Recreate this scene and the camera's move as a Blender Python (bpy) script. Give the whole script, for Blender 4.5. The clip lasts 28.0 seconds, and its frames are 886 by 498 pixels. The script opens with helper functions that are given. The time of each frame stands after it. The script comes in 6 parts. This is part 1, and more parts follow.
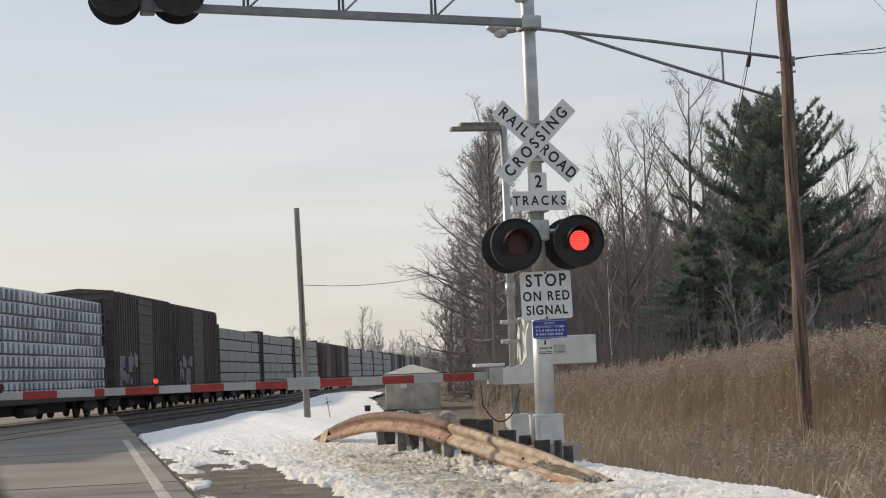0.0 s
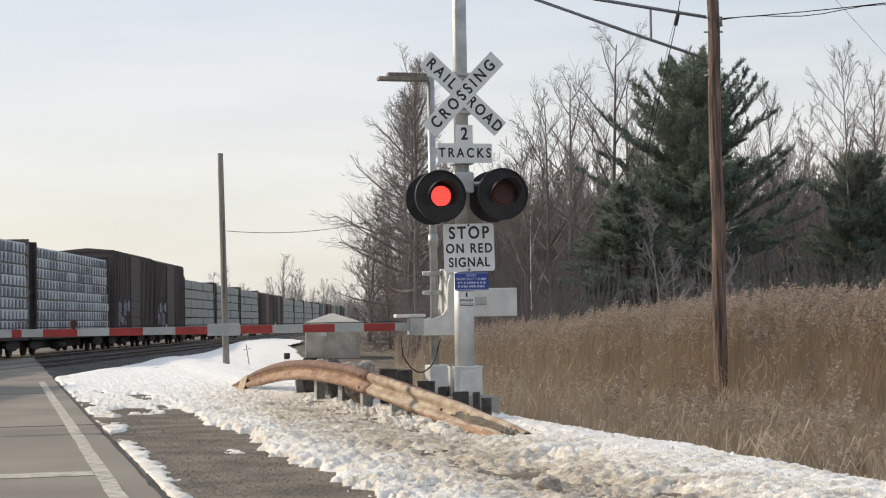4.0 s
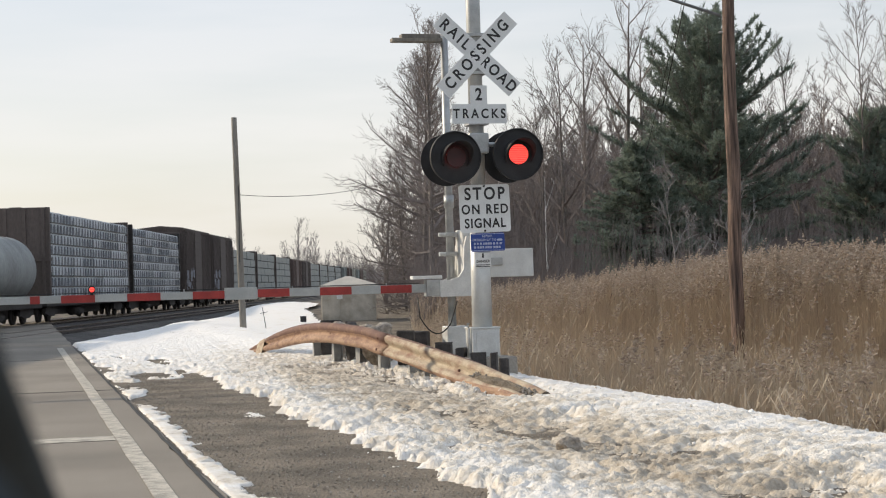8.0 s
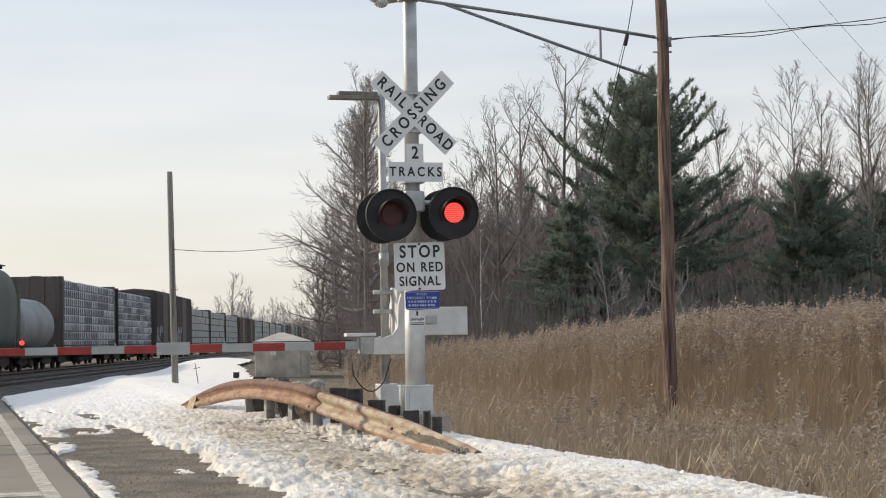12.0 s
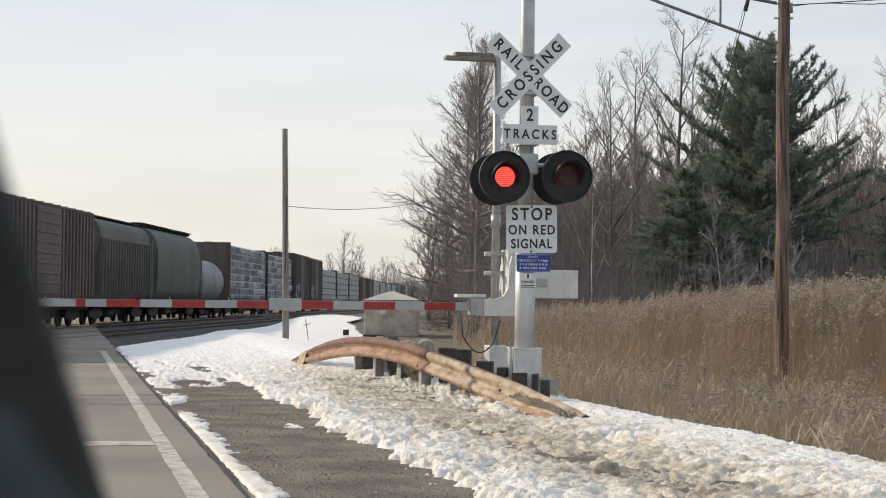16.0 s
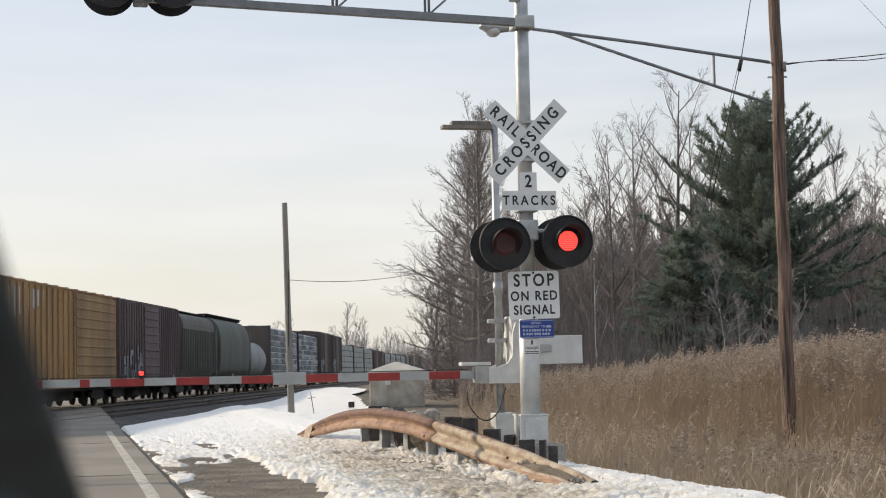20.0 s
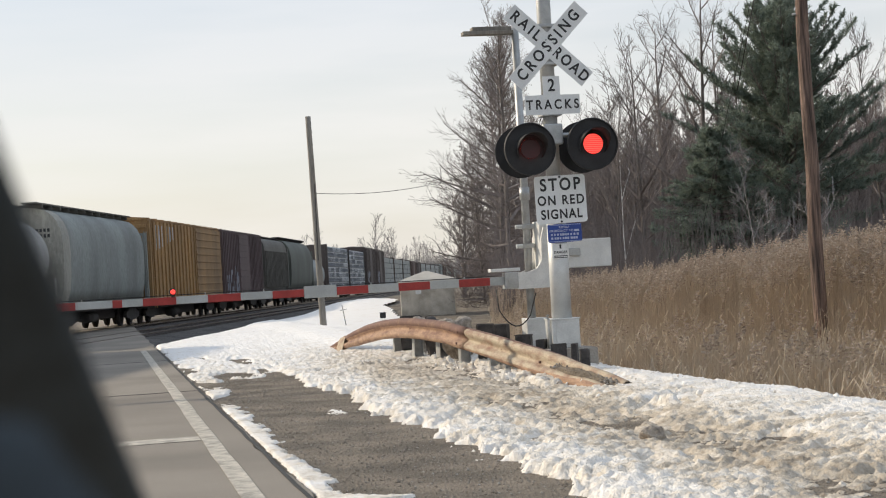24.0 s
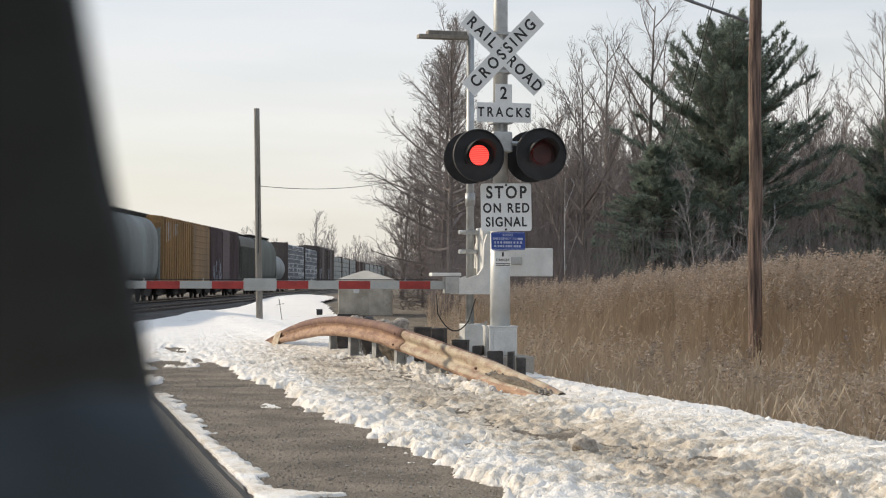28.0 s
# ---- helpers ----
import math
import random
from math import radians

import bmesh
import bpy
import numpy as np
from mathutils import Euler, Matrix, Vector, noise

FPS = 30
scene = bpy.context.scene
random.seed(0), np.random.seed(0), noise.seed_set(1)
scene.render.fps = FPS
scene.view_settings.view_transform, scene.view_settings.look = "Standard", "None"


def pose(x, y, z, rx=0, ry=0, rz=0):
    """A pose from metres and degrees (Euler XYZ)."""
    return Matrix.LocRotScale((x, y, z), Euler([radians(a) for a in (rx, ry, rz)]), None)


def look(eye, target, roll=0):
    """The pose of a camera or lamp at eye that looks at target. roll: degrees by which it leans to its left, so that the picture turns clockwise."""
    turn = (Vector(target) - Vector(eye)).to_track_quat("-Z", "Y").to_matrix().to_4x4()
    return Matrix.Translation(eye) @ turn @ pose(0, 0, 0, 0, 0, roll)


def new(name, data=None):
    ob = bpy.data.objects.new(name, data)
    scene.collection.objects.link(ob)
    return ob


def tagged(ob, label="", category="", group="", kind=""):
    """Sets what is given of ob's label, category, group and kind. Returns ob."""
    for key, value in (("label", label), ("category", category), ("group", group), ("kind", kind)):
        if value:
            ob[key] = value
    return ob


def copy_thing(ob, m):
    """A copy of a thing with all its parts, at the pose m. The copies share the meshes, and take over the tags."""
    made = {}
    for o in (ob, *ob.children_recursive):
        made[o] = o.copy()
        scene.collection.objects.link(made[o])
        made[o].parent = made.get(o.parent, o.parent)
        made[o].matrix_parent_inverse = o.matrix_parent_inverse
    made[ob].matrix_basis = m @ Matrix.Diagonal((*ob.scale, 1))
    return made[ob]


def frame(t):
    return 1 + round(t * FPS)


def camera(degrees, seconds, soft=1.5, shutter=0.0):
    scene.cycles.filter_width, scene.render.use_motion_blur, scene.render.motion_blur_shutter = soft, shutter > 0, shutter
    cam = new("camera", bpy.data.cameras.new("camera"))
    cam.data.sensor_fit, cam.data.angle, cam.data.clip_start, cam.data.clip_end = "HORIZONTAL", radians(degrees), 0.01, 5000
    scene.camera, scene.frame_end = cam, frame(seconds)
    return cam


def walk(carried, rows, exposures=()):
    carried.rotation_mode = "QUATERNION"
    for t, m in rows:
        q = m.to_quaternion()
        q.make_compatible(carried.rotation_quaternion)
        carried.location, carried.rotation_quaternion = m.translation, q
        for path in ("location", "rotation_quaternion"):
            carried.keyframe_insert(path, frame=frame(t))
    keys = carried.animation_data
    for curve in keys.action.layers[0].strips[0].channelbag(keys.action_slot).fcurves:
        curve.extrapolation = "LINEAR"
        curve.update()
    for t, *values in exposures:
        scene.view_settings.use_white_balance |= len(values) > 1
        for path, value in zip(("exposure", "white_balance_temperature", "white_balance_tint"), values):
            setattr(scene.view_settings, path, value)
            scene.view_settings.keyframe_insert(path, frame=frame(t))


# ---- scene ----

# ---- camera: held in the hand inside a car that stands on the shoulder ----
def aim(x, yaw, pitch, roll):
    turn = Matrix.Rotation(radians(yaw), 4, "Z") @ Matrix.Rotation(radians(90 + pitch), 4, "X") @ Matrix.Rotation(radians(roll), 4, "Z")
    return Matrix.Translation((x, 0, 1.25)) @ turn


# seconds, sideways place of the eye, yaw to the left, pitch, roll
PATH = [(0, 0.0216, -0.227, 4.163, -2.360), (0.5, 0.0270, 0.158, 4.092, -2.554), (1, 0.0264, -0.008, 3.855, -2.828), (1.5, 0.0215, -0.508, 3.955, -2.685), (2, 0.0274, -0.755, 3.709, -2.257), (2.5, 0.0306, -1.075, 3.119, -1.879), (3, 0.0234, -1.963, 2.579, -1.410), (3.5, 0.0159, -2.677, 2.461, -1.122), (5.5, 0.0086, -2.498, 2.303, -0.458), (6, -0.0197, -1.819, 2.535, -0.699), (6.5, -0.0180, -1.562, 2.700, -0.655), (7, -0.0015, -1.680, 2.187, -0.927), (7.5, -0.0082, -1.877, 1.374, -1.449), (8, -0.0064, -2.270, 1.129, -1.703), (8.5, -0.0080, -2.703, 1.028, -1.718), (9, -0.0064, -2.296, 1.047, -1.765), (9.5, -0.0022, -1.345, 1.432, -1.563), (10, 0.0009, -1.626, 1.410, -1.680), (10.5, 0.0025, -2.290, 1.615, -1.564), (11, 0.0107, -3.100, 2.135, -1.408), (11.5, 0.0091, -3.840, 2.359, -1.454), (12, 0.0026, -4.497, 3.030, -1.002), (12.5, -0.0045, -4.996, 3.375, -0.287), (14.5, 0.0108, -2.484, 4.075, -1.844), (15, 0.0054, -0.861, 2.907, -0.541), (15.5, -0.0076, -0.791, 2.165, 0.322), (16, -0.0110, -0.746, 1.756, 0.626), (16.5, -0.0113, -0.934, 1.633, 0.242), (17, -0.0097, -1.237, 1.753, -0.076), (17.5, -0.0011, -1.962, 2.175, -0.162), (18, -0.0011, -3.644, 4.032, 1.899), (18.5, 0.0033, -2.331, 5.027, 1.989), (19, -0.0062, -0.965, 4.550, 0.916), (19.5, -0.0051, -0.591, 4.218, 0.068), (20, -0.0095, -0.693, 4.081, -1.227), (20.5, -0.0061, -0.539, 3.765, -2.174), (21, 0.0001, -0.152, 1.699, -1.539), (21.5, -0.0011, 0.087, 0.399, -1.004), (23.5, -0.0100, 0.661, 1.262, -2.345), (24, -0.0060, 0.346, 1.018, -3.368), (24.5, 0.0099, -0.194, 1.041, -3.101), (25, 0.0001, 0.012, 0.734, -2.178), (25.5, -0.0020, 0.165, 0.421, -1.554), (26, -0.0086, 0.150, 0.546, -1.318), (26.5, -0.0005, -0.101, 0.507, -1.136), (27, -0.0068, -0.534, 0.455, -0.995), (27.5, -0.0191, -1.042, 0.801, -0.804), (28, -0.0456, -1.695, 1.043, 0.148)]
cam = camera(29.28, 28.0, 1.1)
cam.data.dof.use_dof, cam.data.dof.focus_distance, cam.data.dof.aperture_fstop = True, 24.0, 9.0
walk(cam, [(t, aim(*row)) for t, *row in PATH], exposures=[(0, 0.06), (1, 0.08), (2, 0.14), (3.2, 0.25), (6, 0.28), (28, 0.28)])

# ---- light: low hazy sun beyond the train ----
SUN_AZ, SUN_EL = -62.0, 25.0
world = bpy.data.worlds.new("world")
scene.world = world
world.use_nodes = True
wn, wl = world.node_tree.nodes, world.node_tree.links
sky = wn.new("ShaderNodeTexSky")
sky.sky_type = "NISHITA"
sky.sun_disc = False
sky.sun_elevation, sky.sun_rotation = radians(SUN_EL), radians(SUN_AZ)
sky.air_density, sky.dust_density, sky.ozone_density = 1.0, 2.0, 1.0
# a thin high veil of cloud over the blue, streaky, warmer towards the horizon
coord, lift, veil = wn.new("ShaderNodeTexCoord"), wn.new("ShaderNodeSeparateXYZ"), wn.new("ShaderNodeValToRGB")
wl.new(coord.outputs["Generated"], lift.inputs[0])
for k, (at, c) in enumerate(((0.0, (7.3, 6.95, 6.35)), (0.085, (7.1, 7.0, 6.75)), (0.20, (6.0, 6.4, 6.95)), (0.6, (5.2, 5.85, 6.8)))):
    e = veil.color_ramp.elements[k] if k < 2 else veil.color_ramp.elements.new(at)
    e.position, e.color = at, (*c, 1)
wl.new(lift.outputs["Z"], veil.inputs[0])
flat, streak, cover = wn.new("ShaderNodeMapping"), wn.new("ShaderNodeTexNoise"), wn.new("ShaderNodeMapRange")
flat.inputs["Scale"].default_value = (2.0, 2.0, 14.0)
wl.new(coord.outputs["Generated"], flat.inputs[0])
wl.new(flat.outputs[0], streak.inputs["Vector"])
streak.inputs["Scale"].default_value, streak.inputs["Detail"].default_value = 2.2, 4.0
wl.new(streak.outputs["Fac"], cover.inputs["Value"])
cover.inputs["From Min"].default_value, cover.inputs["From Max"].default_value = 0.3, 0.7
cover.inputs["To Min"].default_value, cover.inputs["To Max"].default_value = 0.62, 0.96
hazy = wn.new("ShaderNodeMix")
hazy.data_type = "RGBA"
wl.new(cover.outputs[0], hazy.inputs["Factor"])
wl.new(sky.outputs[0], hazy.inputs["A"])
wl.new(veil.outputs[0], hazy.inputs["B"])
wl.new(hazy.outputs["Result"], wn["Background"].inputs[0])
wn["Background"].inputs[1].default_value = 0.106
sun = new("sun", bpy.data.lights.new("sun", "SUN"))
sun.data.energy, sun.data.angle, sun.data.color = 3.1, radians(1.5), (1.0, 0.85, 0.65)
_a, _e = radians(SUN_AZ), radians(SUN_EL)
SUN_DIR = Vector((math.sin(_a) * math.cos(_e), math.cos(_a) * math.cos(_e), math.sin(_e)))
sun.matrix_world = look(SUN_DIR * 200, (0, 0, 0))


# ---- materials ----
def mat(name, color, rough=0.6, metal=0.0, var=0.25, scale=8.0, bump=0.2, fine=60.0, color2=None, patch=0.5, rand=0.0, emit=0.0, stretch=(1, 1, 1), depth=0.01):
    m = bpy.data.materials.new(name)
    m.use_nodes = True
    n, l = m.node_tree.nodes, m.node_tree.links
    b = n["Principled BSDF"]
    b.inputs["Roughness"].default_value, b.inputs["Metallic"].default_value = rough, metal
    tc, mp = n.new("ShaderNodeTexCoord"), n.new("ShaderNodeMapping")
    mp.inputs["Scale"].default_value = stretch
    l.new(tc.outputs["Object"], mp.inputs["Vector"])
    big, small = n.new("ShaderNodeTexNoise"), n.new("ShaderNodeTexNoise")
    for k, s in ((big, scale), (small, fine)):
        k.inputs["Scale"].default_value, k.inputs["Detail"].default_value = s, 5.0
        l.new(mp.outputs[0], k.inputs["Vector"])
    ramp = n.new("ShaderNodeValToRGB")
    c = Vector(color)
    d = Vector(color2) if color2 else c * (1 - var)
    e = c * (1 + var * 0.4)
    ramp.color_ramp.elements[0].position, ramp.color_ramp.elements[1].position = patch - 0.16, patch + 0.16
    ramp.color_ramp.elements[0].color, ramp.color_ramp.elements[1].color = (*d, 1), (*e, 1)
    l.new(big.outputs["Fac"], ramp.inputs[0])
    mix = n.new("ShaderNodeMix")
    mix.data_type, mix.blend_type = "RGBA", "MULTIPLY"
    mix.inputs["Factor"].default_value = min(1.0, var * 1.6)
    l.new(ramp.outputs[0], mix.inputs["A"])
    r2 = n.new("ShaderNodeMapRange")
    r2.inputs["From Min"].default_value, r2.inputs["From Max"].default_value = 0.3, 0.7
    r2.inputs["To Min"].default_value, r2.inputs["To Max"].default_value = 0.55, 1.25
    l.new(small.outputs["Fac"], r2.inputs["Value"])
    l.new(r2.outputs[0], mix.inputs["B"])
    out = mix.outputs["Result"]
    if rand:
        info, hsv, mr = n.new("ShaderNodeObjectInfo"), n.new("ShaderNodeHueSaturation"), n.new("ShaderNodeMapRange")
        mr.inputs["To Min"].default_value, mr.inputs["To Max"].default_value = 1 - rand, 1 + rand
        l.new(info.outputs["Random"], mr.inputs["Value"])
        l.new(mr.outputs[0], hsv.inputs["Value"])
        l.new(out, hsv.inputs["Color"])
        out = hsv.outputs[0]
    l.new(out, b.inputs["Base Color"])
    if bump:
        bp = n.new("ShaderNodeBump")
        bp.inputs["Strength"].default_value, bp.inputs["Distance"].default_value = bump, depth
        l.new(small.outputs["Fac"], bp.inputs["Height"])
        l.new(bp.outputs[0], b.inputs["Normal"])
    if emit:
        b.inputs["Emission Color"].default_value, b.inputs["Emission Strength"].default_value = (*color, 1), emit
    return m


def island_mat(name, colors, rough=0.8, through_light=0.0):
    """Stuff whose loose pieces differ one from the other."""
    m = bpy.data.materials.new(name)
    m.use_nodes = True
    n, l = m.node_tree.nodes, m.node_tree.links
    b = n["Principled BSDF"]
    b.inputs["Roughness"].default_value = rough
    g, r = n.new("ShaderNodeNewGeometry"), n.new("ShaderNodeValToRGB")
    while len(r.color_ramp.elements) < len(colors):
        r.color_ramp.elements.new(0.5)
    for k, c in enumerate(colors):
        r.color_ramp.elements[k].position = k / (len(colors) - 1)
        r.color_ramp.elements[k].color = (*c, 1)
    l.new(g.outputs["Random Per Island"], r.inputs[0])
    l.new(r.outputs[0], b.inputs["Base Color"])
    if through_light:  # thin dry leaf lets light through
        tr, mx = n.new("ShaderNodeBsdfTranslucent"), n.new("ShaderNodeMixShader")
        mx.inputs[0].default_value = through_light
        l.new(r.outputs[0], tr.inputs["Color"])
        l.new(b.outputs[0], mx.inputs[1])
        l.new(tr.outputs[0], mx.inputs[2])
        l.new(mx.outputs[0], n["Material Output"].inputs["Surface"])
    return m


def snow_mat():
    """Old snow: white, with road dirt worked in along the wheel rut and brown meltwater stains."""
    m = bpy.data.materials.new("old_snow")
    m.use_nodes = True
    n, l = m.node_tree.nodes, m.node_tree.links
    b = n["Principled BSDF"]
    b.inputs["Roughness"].default_value = 0.7
    tc = n.new("ShaderNodeTexCoord")

    def along(way, a, z):
        dot, mr = n.new("ShaderNodeVectorMath"), n.new("ShaderNodeMapRange")
        dot.operation = "DOT_PRODUCT"
        dot.inputs[1].default_value = way
        l.new(tc.outputs["Object"], dot.inputs[0])
        mr.inputs["From Min"].default_value, mr.inputs["From Max"].default_value = a, z
        l.new(dot.outputs["Value"], mr.inputs["Value"])
        return mr.outputs[0]

    def noise_of(scale, detail):
        t = n.new("ShaderNodeTexNoise")
        t.inputs["Scale"].default_value, t.inputs["Detail"].default_value = scale, detail
        l.new(tc.outputs["Object"], t.inputs["Vector"])
        return t.outputs["Fac"]

    def sums(kind, a, c):
        q = n.new("ShaderNodeMath")
        q.operation = kind
        for k, v in enumerate((a, c)):
            if isinstance(v, float):
                q.inputs[k].default_value = v
            else:
                l.new(v, q.inputs[k])
        return q.outputs[0]

    ra = radians(11.7)
    band = n.new("ShaderNodeValToRGB")
    for k, (at, v) in enumerate(((0.0, 0.30), (0.12, 0.26), (0.24, 0.34), (0.34, 0.56), (0.46, 0.72), (0.56, 0.58), (0.70, 0.34), (1.0, 0.10))):
        e = band.color_ramp.elements[k] if k < 2 else band.color_ramp.elements.new(at)
        e.position, e.color = at, (v, v, v, 1)
    l.new(along((math.cos(ra), math.sin(ra), 0), 2.0, 6.4), band.inputs[0])
    clean = along((-math.sin(ra), math.cos(ra), 0), 38.0, 24.0)
    dirt = sums("MULTIPLY", band.outputs[0], clean)
    dirt = sums("ADD", dirt, sums("MULTIPLY", sums("SUBTRACT", noise_of(2.6, 8.0), 0.5), 1.15))
    dirt = sums("ADD", dirt, sums("MULTIPLY", sums("SUBTRACT", noise_of(17.0, 5.0), 0.5), 0.75))
    tone = n.new("ShaderNodeValToRGB")
    for k, (at, c) in enumerate(((0.06, (0.88, 0.86, 0.83)), (0.34, (0.77, 0.725, 0.655)), (0.60, (0.56, 0.49, 0.395)), (0.92, (0.27, 0.22, 0.16)))):
        e = tone.color_ramp.elements[k] if k < 2 else tone.color_ramp.elements.new(at)
        e.position, e.color = at, (*c, 1)
    l.new(dirt, tone.inputs[0])
    l.new(tone.outputs[0], b.inputs["Base Color"])
    bp = n.new("ShaderNodeBump")
    bp.inputs["Strength"].default_value, bp.inputs["Distance"].default_value = 0.8, 0.02
    l.new(noise_of(60.0, 4.0), bp.inputs["Height"])
    l.new(bp.outputs[0], b.inputs["Normal"])
    return m


M_GALV = mat("galvanised_steel", (0.46, 0.47, 0.47), 0.45, 0.55, 0.22, 6, 0.1, 90)
M_ALU = mat("silver_paint", (0.62, 0.63, 0.62), 0.45, 0.2, 0.15, 5, 0.1, 80)
# steel that stands against the sky: its backlit darkness is put into the colour
M_TRUSS = mat("backlit_dark_steel", (0.24, 0.25, 0.26), 0.6, 0.3, 0.2, 6, 0.1, 90)
M_WHITE = mat("white_paint", (0.72, 0.72, 0.70), 0.5, 0, 0.15, 4, 0.08, 60)
M_SIGN = mat("sign_white", (0.74, 0.75, 0.75), 0.35, 0, 0.10, 3, 0.03, 50)
M_INK = mat("black_ink", (0.02, 0.02, 0.022), 0.45, 0, 0.2, 6, 0, 60)
M_BLUE = mat("sign_blue", (0.02, 0.06, 0.30), 0.4, 0, 0.15, 5, 0.03, 60)
M_PALE = mat("pale_lettering", (0.45, 0.50, 0.66), 0.5, 0, 0.1, 5, 0, 60)
M_BLACK = mat("black_paint", (0.024, 0.024, 0.026), 0.7, 0, 0.3, 6, 0.1, 60)
M_LIT = mat("lit_lens", (1.0, 0.028, 0.022), 0.4, 0, 0.15, 10, 0, 60, emit=0.9)
_n, _l = M_LIT.node_tree.nodes, M_LIT.node_tree.links
_w, _c = _n.new("ShaderNodeTexWave"), _n.new("ShaderNodeTexCoord")
_w.bands_direction = "Z"
_w.inputs["Scale"].default_value, _w.inputs["Distortion"].default_value, _w.inputs["Detail"].default_value = 13.0, 0.6, 1.0
_m = _n.new("ShaderNodeValToRGB")
_m.color_ramp.elements[0].position, _m.color_ramp.elements[1].position = 0.25, 0.8
_m.color_ramp.elements[0].color, _m.color_ramp.elements[1].color = (0.85, 0.012, 0.012, 1), (1.0, 0.15, 0.11, 1)
_l.new(_c.outputs["Object"], _w.inputs["Vector"])
_l.new(_w.outputs["Fac"], _m.inputs[0])
_l.new(_m.outputs[0], _n["Principled BSDF"].inputs["Emission Color"])
M_DIM = mat("unlit_lens", (0.05, 0.005, 0.007), 0.45, 0, 0.2, 10, 0.1, 60)
M_RED = mat("reflective_red", (0.34, 0.028, 0.025), 0.4, 0, 0.22, 5, 0.05, 60)
M_ARM = mat("reflective_white", (0.41, 0.43, 0.43), 0.4, 0, 0.15, 4, 0.05, 60)
M_RUST = mat("cream_rail", (0.40, 0.335, 0.245), 0.75, 0.05, 0.30, 5.0, 0.6, 34, color2=(0.22, 0.115, 0.075), patch=0.42, stretch=(1.4, 0.5, 2.2))
M_RUST2 = mat("rusty_rail", (0.36, 0.235, 0.155), 0.8, 0.05, 0.34, 5.0, 0.7, 34, color2=(0.18, 0.095, 0.068), patch=0.44, stretch=(1.6, 0.35, 2.4))
M_RUST3 = mat("dark_rust", (0.15, 0.082, 0.064), 0.85, 0.05, 0.3, 6, 0.5, 30, color2=(0.27, 0.165, 0.105), patch=0.36)
M_STONE = island_mat("loose_stones", [(0.17, 0.145, 0.12), (0.24, 0.21, 0.175), (0.20, 0.17, 0.14), (0.29, 0.26, 0.22), (0.40, 0.38, 0.35)], 0.9)
M_DARKWOOD = mat("dark_timber", (0.072, 0.064, 0.060), 0.85, 0, 0.4, 7, 0.5, 50)
M_POLE = mat("pole_timber", (0.235, 0.158, 0.122), 0.9, 0, 0.55, 22, 1.0, 70, color2=(0.055, 0.038, 0.032), patch=0.48, stretch=(1, 1, 0.05), depth=0.03)
M_GREYPOLE = mat("weathered_timber", (0.26, 0.24, 0.21), 0.85, 0, 0.3, 5, 0.5, 45, stretch=(1, 1, 0.12))
M_ASPH = mat("asphalt", (0.235, 0.208, 0.174), 0.9, 0, 0.28, 0.35, 0.5, 90, patch=0.45, depth=0.006)
M_LINE = mat("worn_line_paint", (0.50, 0.46, 0.39), 0.8, 0, 0.35, 7, 0.3, 70, color2=(0.24, 0.225, 0.195), patch=0.46)
M_TAR = mat("tar_crack", (0.03, 0.03, 0.03), 0.8, 0, 0.3, 9, 0.3, 70)
M_GRAVEL = mat("shoulder_gravel", (0.225, 0.190, 0.148), 0.95, 0, 0.42, 1.5, 1.0, 48, patch=0.5, depth=0.04)
M_SNOW = snow_mat()
M_BALLAST = mat("ballast", (0.082, 0.076, 0.073), 0.95, 0, 0.45, 1.0, 1.0, 18, depth=0.05)
M_RAIL = mat("rail_steel", (0.16, 0.12, 0.10), 0.4, 0.7, 0.3, 5, 0.1, 60)
M_TIE = mat("sleeper", (0.06, 0.05, 0.045), 0.9, 0, 0.4, 5, 0.4, 40)
M_BARK = mat("bark", (0.20, 0.172, 0.155), 0.9, 0, 0.35, 3, 0.5, 30, rand=0.25)
M_TWIG = mat("twigs", (0.225, 0.192, 0.178), 0.9, 0, 0.25, 3, 0, 30, rand=0.22)
# far trees and thicket: distance haze put into this paler colour; saplings share it
M_HAZE_PALE_TWIG = mat("haze_pale_twigs", (0.30, 0.275, 0.27), 0.95, 0, 0.15, 0.3, 0, 30, rand=0.15)
M_REED = island_mat("reed_stalks", [(0.43, 0.36, 0.275), (0.59, 0.505, 0.395), (0.50, 0.415, 0.32), (0.67, 0.58, 0.455)], 0.8, 0.5)
M_PLUME = island_mat("reed_plumes", [(0.32, 0.26, 0.21), (0.45, 0.375, 0.305), (0.38, 0.31, 0.25), (0.55, 0.475, 0.40)], 0.85, 0.4)
M_NEEDLE = island_mat("pine_needles", [(0.14, 0.18, 0.155), (0.20, 0.25, 0.20), (0.26, 0.30, 0.24), (0.17, 0.215, 0.175)], 0.6, 0.45)
M_ICE = mat("dirty_ice", (0.40, 0.35, 0.29), 0.6, 0, 0.4, 14, 0.9, 60, color2=(0.20, 0.165, 0.13), depth=0.02)
M_CONC = mat("concrete", (0.33, 0.30, 0.26), 0.9, 0, 0.3, 3, 0.3, 40)
M_HUT = mat("hut_metal", (0.50, 0.46, 0.39), 0.6, 0.1, 0.25, 2.5, 0.1, 30, color2=(0.36, 0.32, 0.26))
M_ROOF = mat("hut_roof", (0.56, 0.52, 0.45), 0.6, 0, 0.15, 2, 0.1, 30)
M_WIRE = mat("wire", (0.03, 0.03, 0.03), 0.6, 0.2, 0.1, 5, 0, 60)
M_PLASTIC = mat("car_trim_plastic", (0.030, 0.042, 0.052), 0.75, 0, 0.3, 30, 0.2, 400)


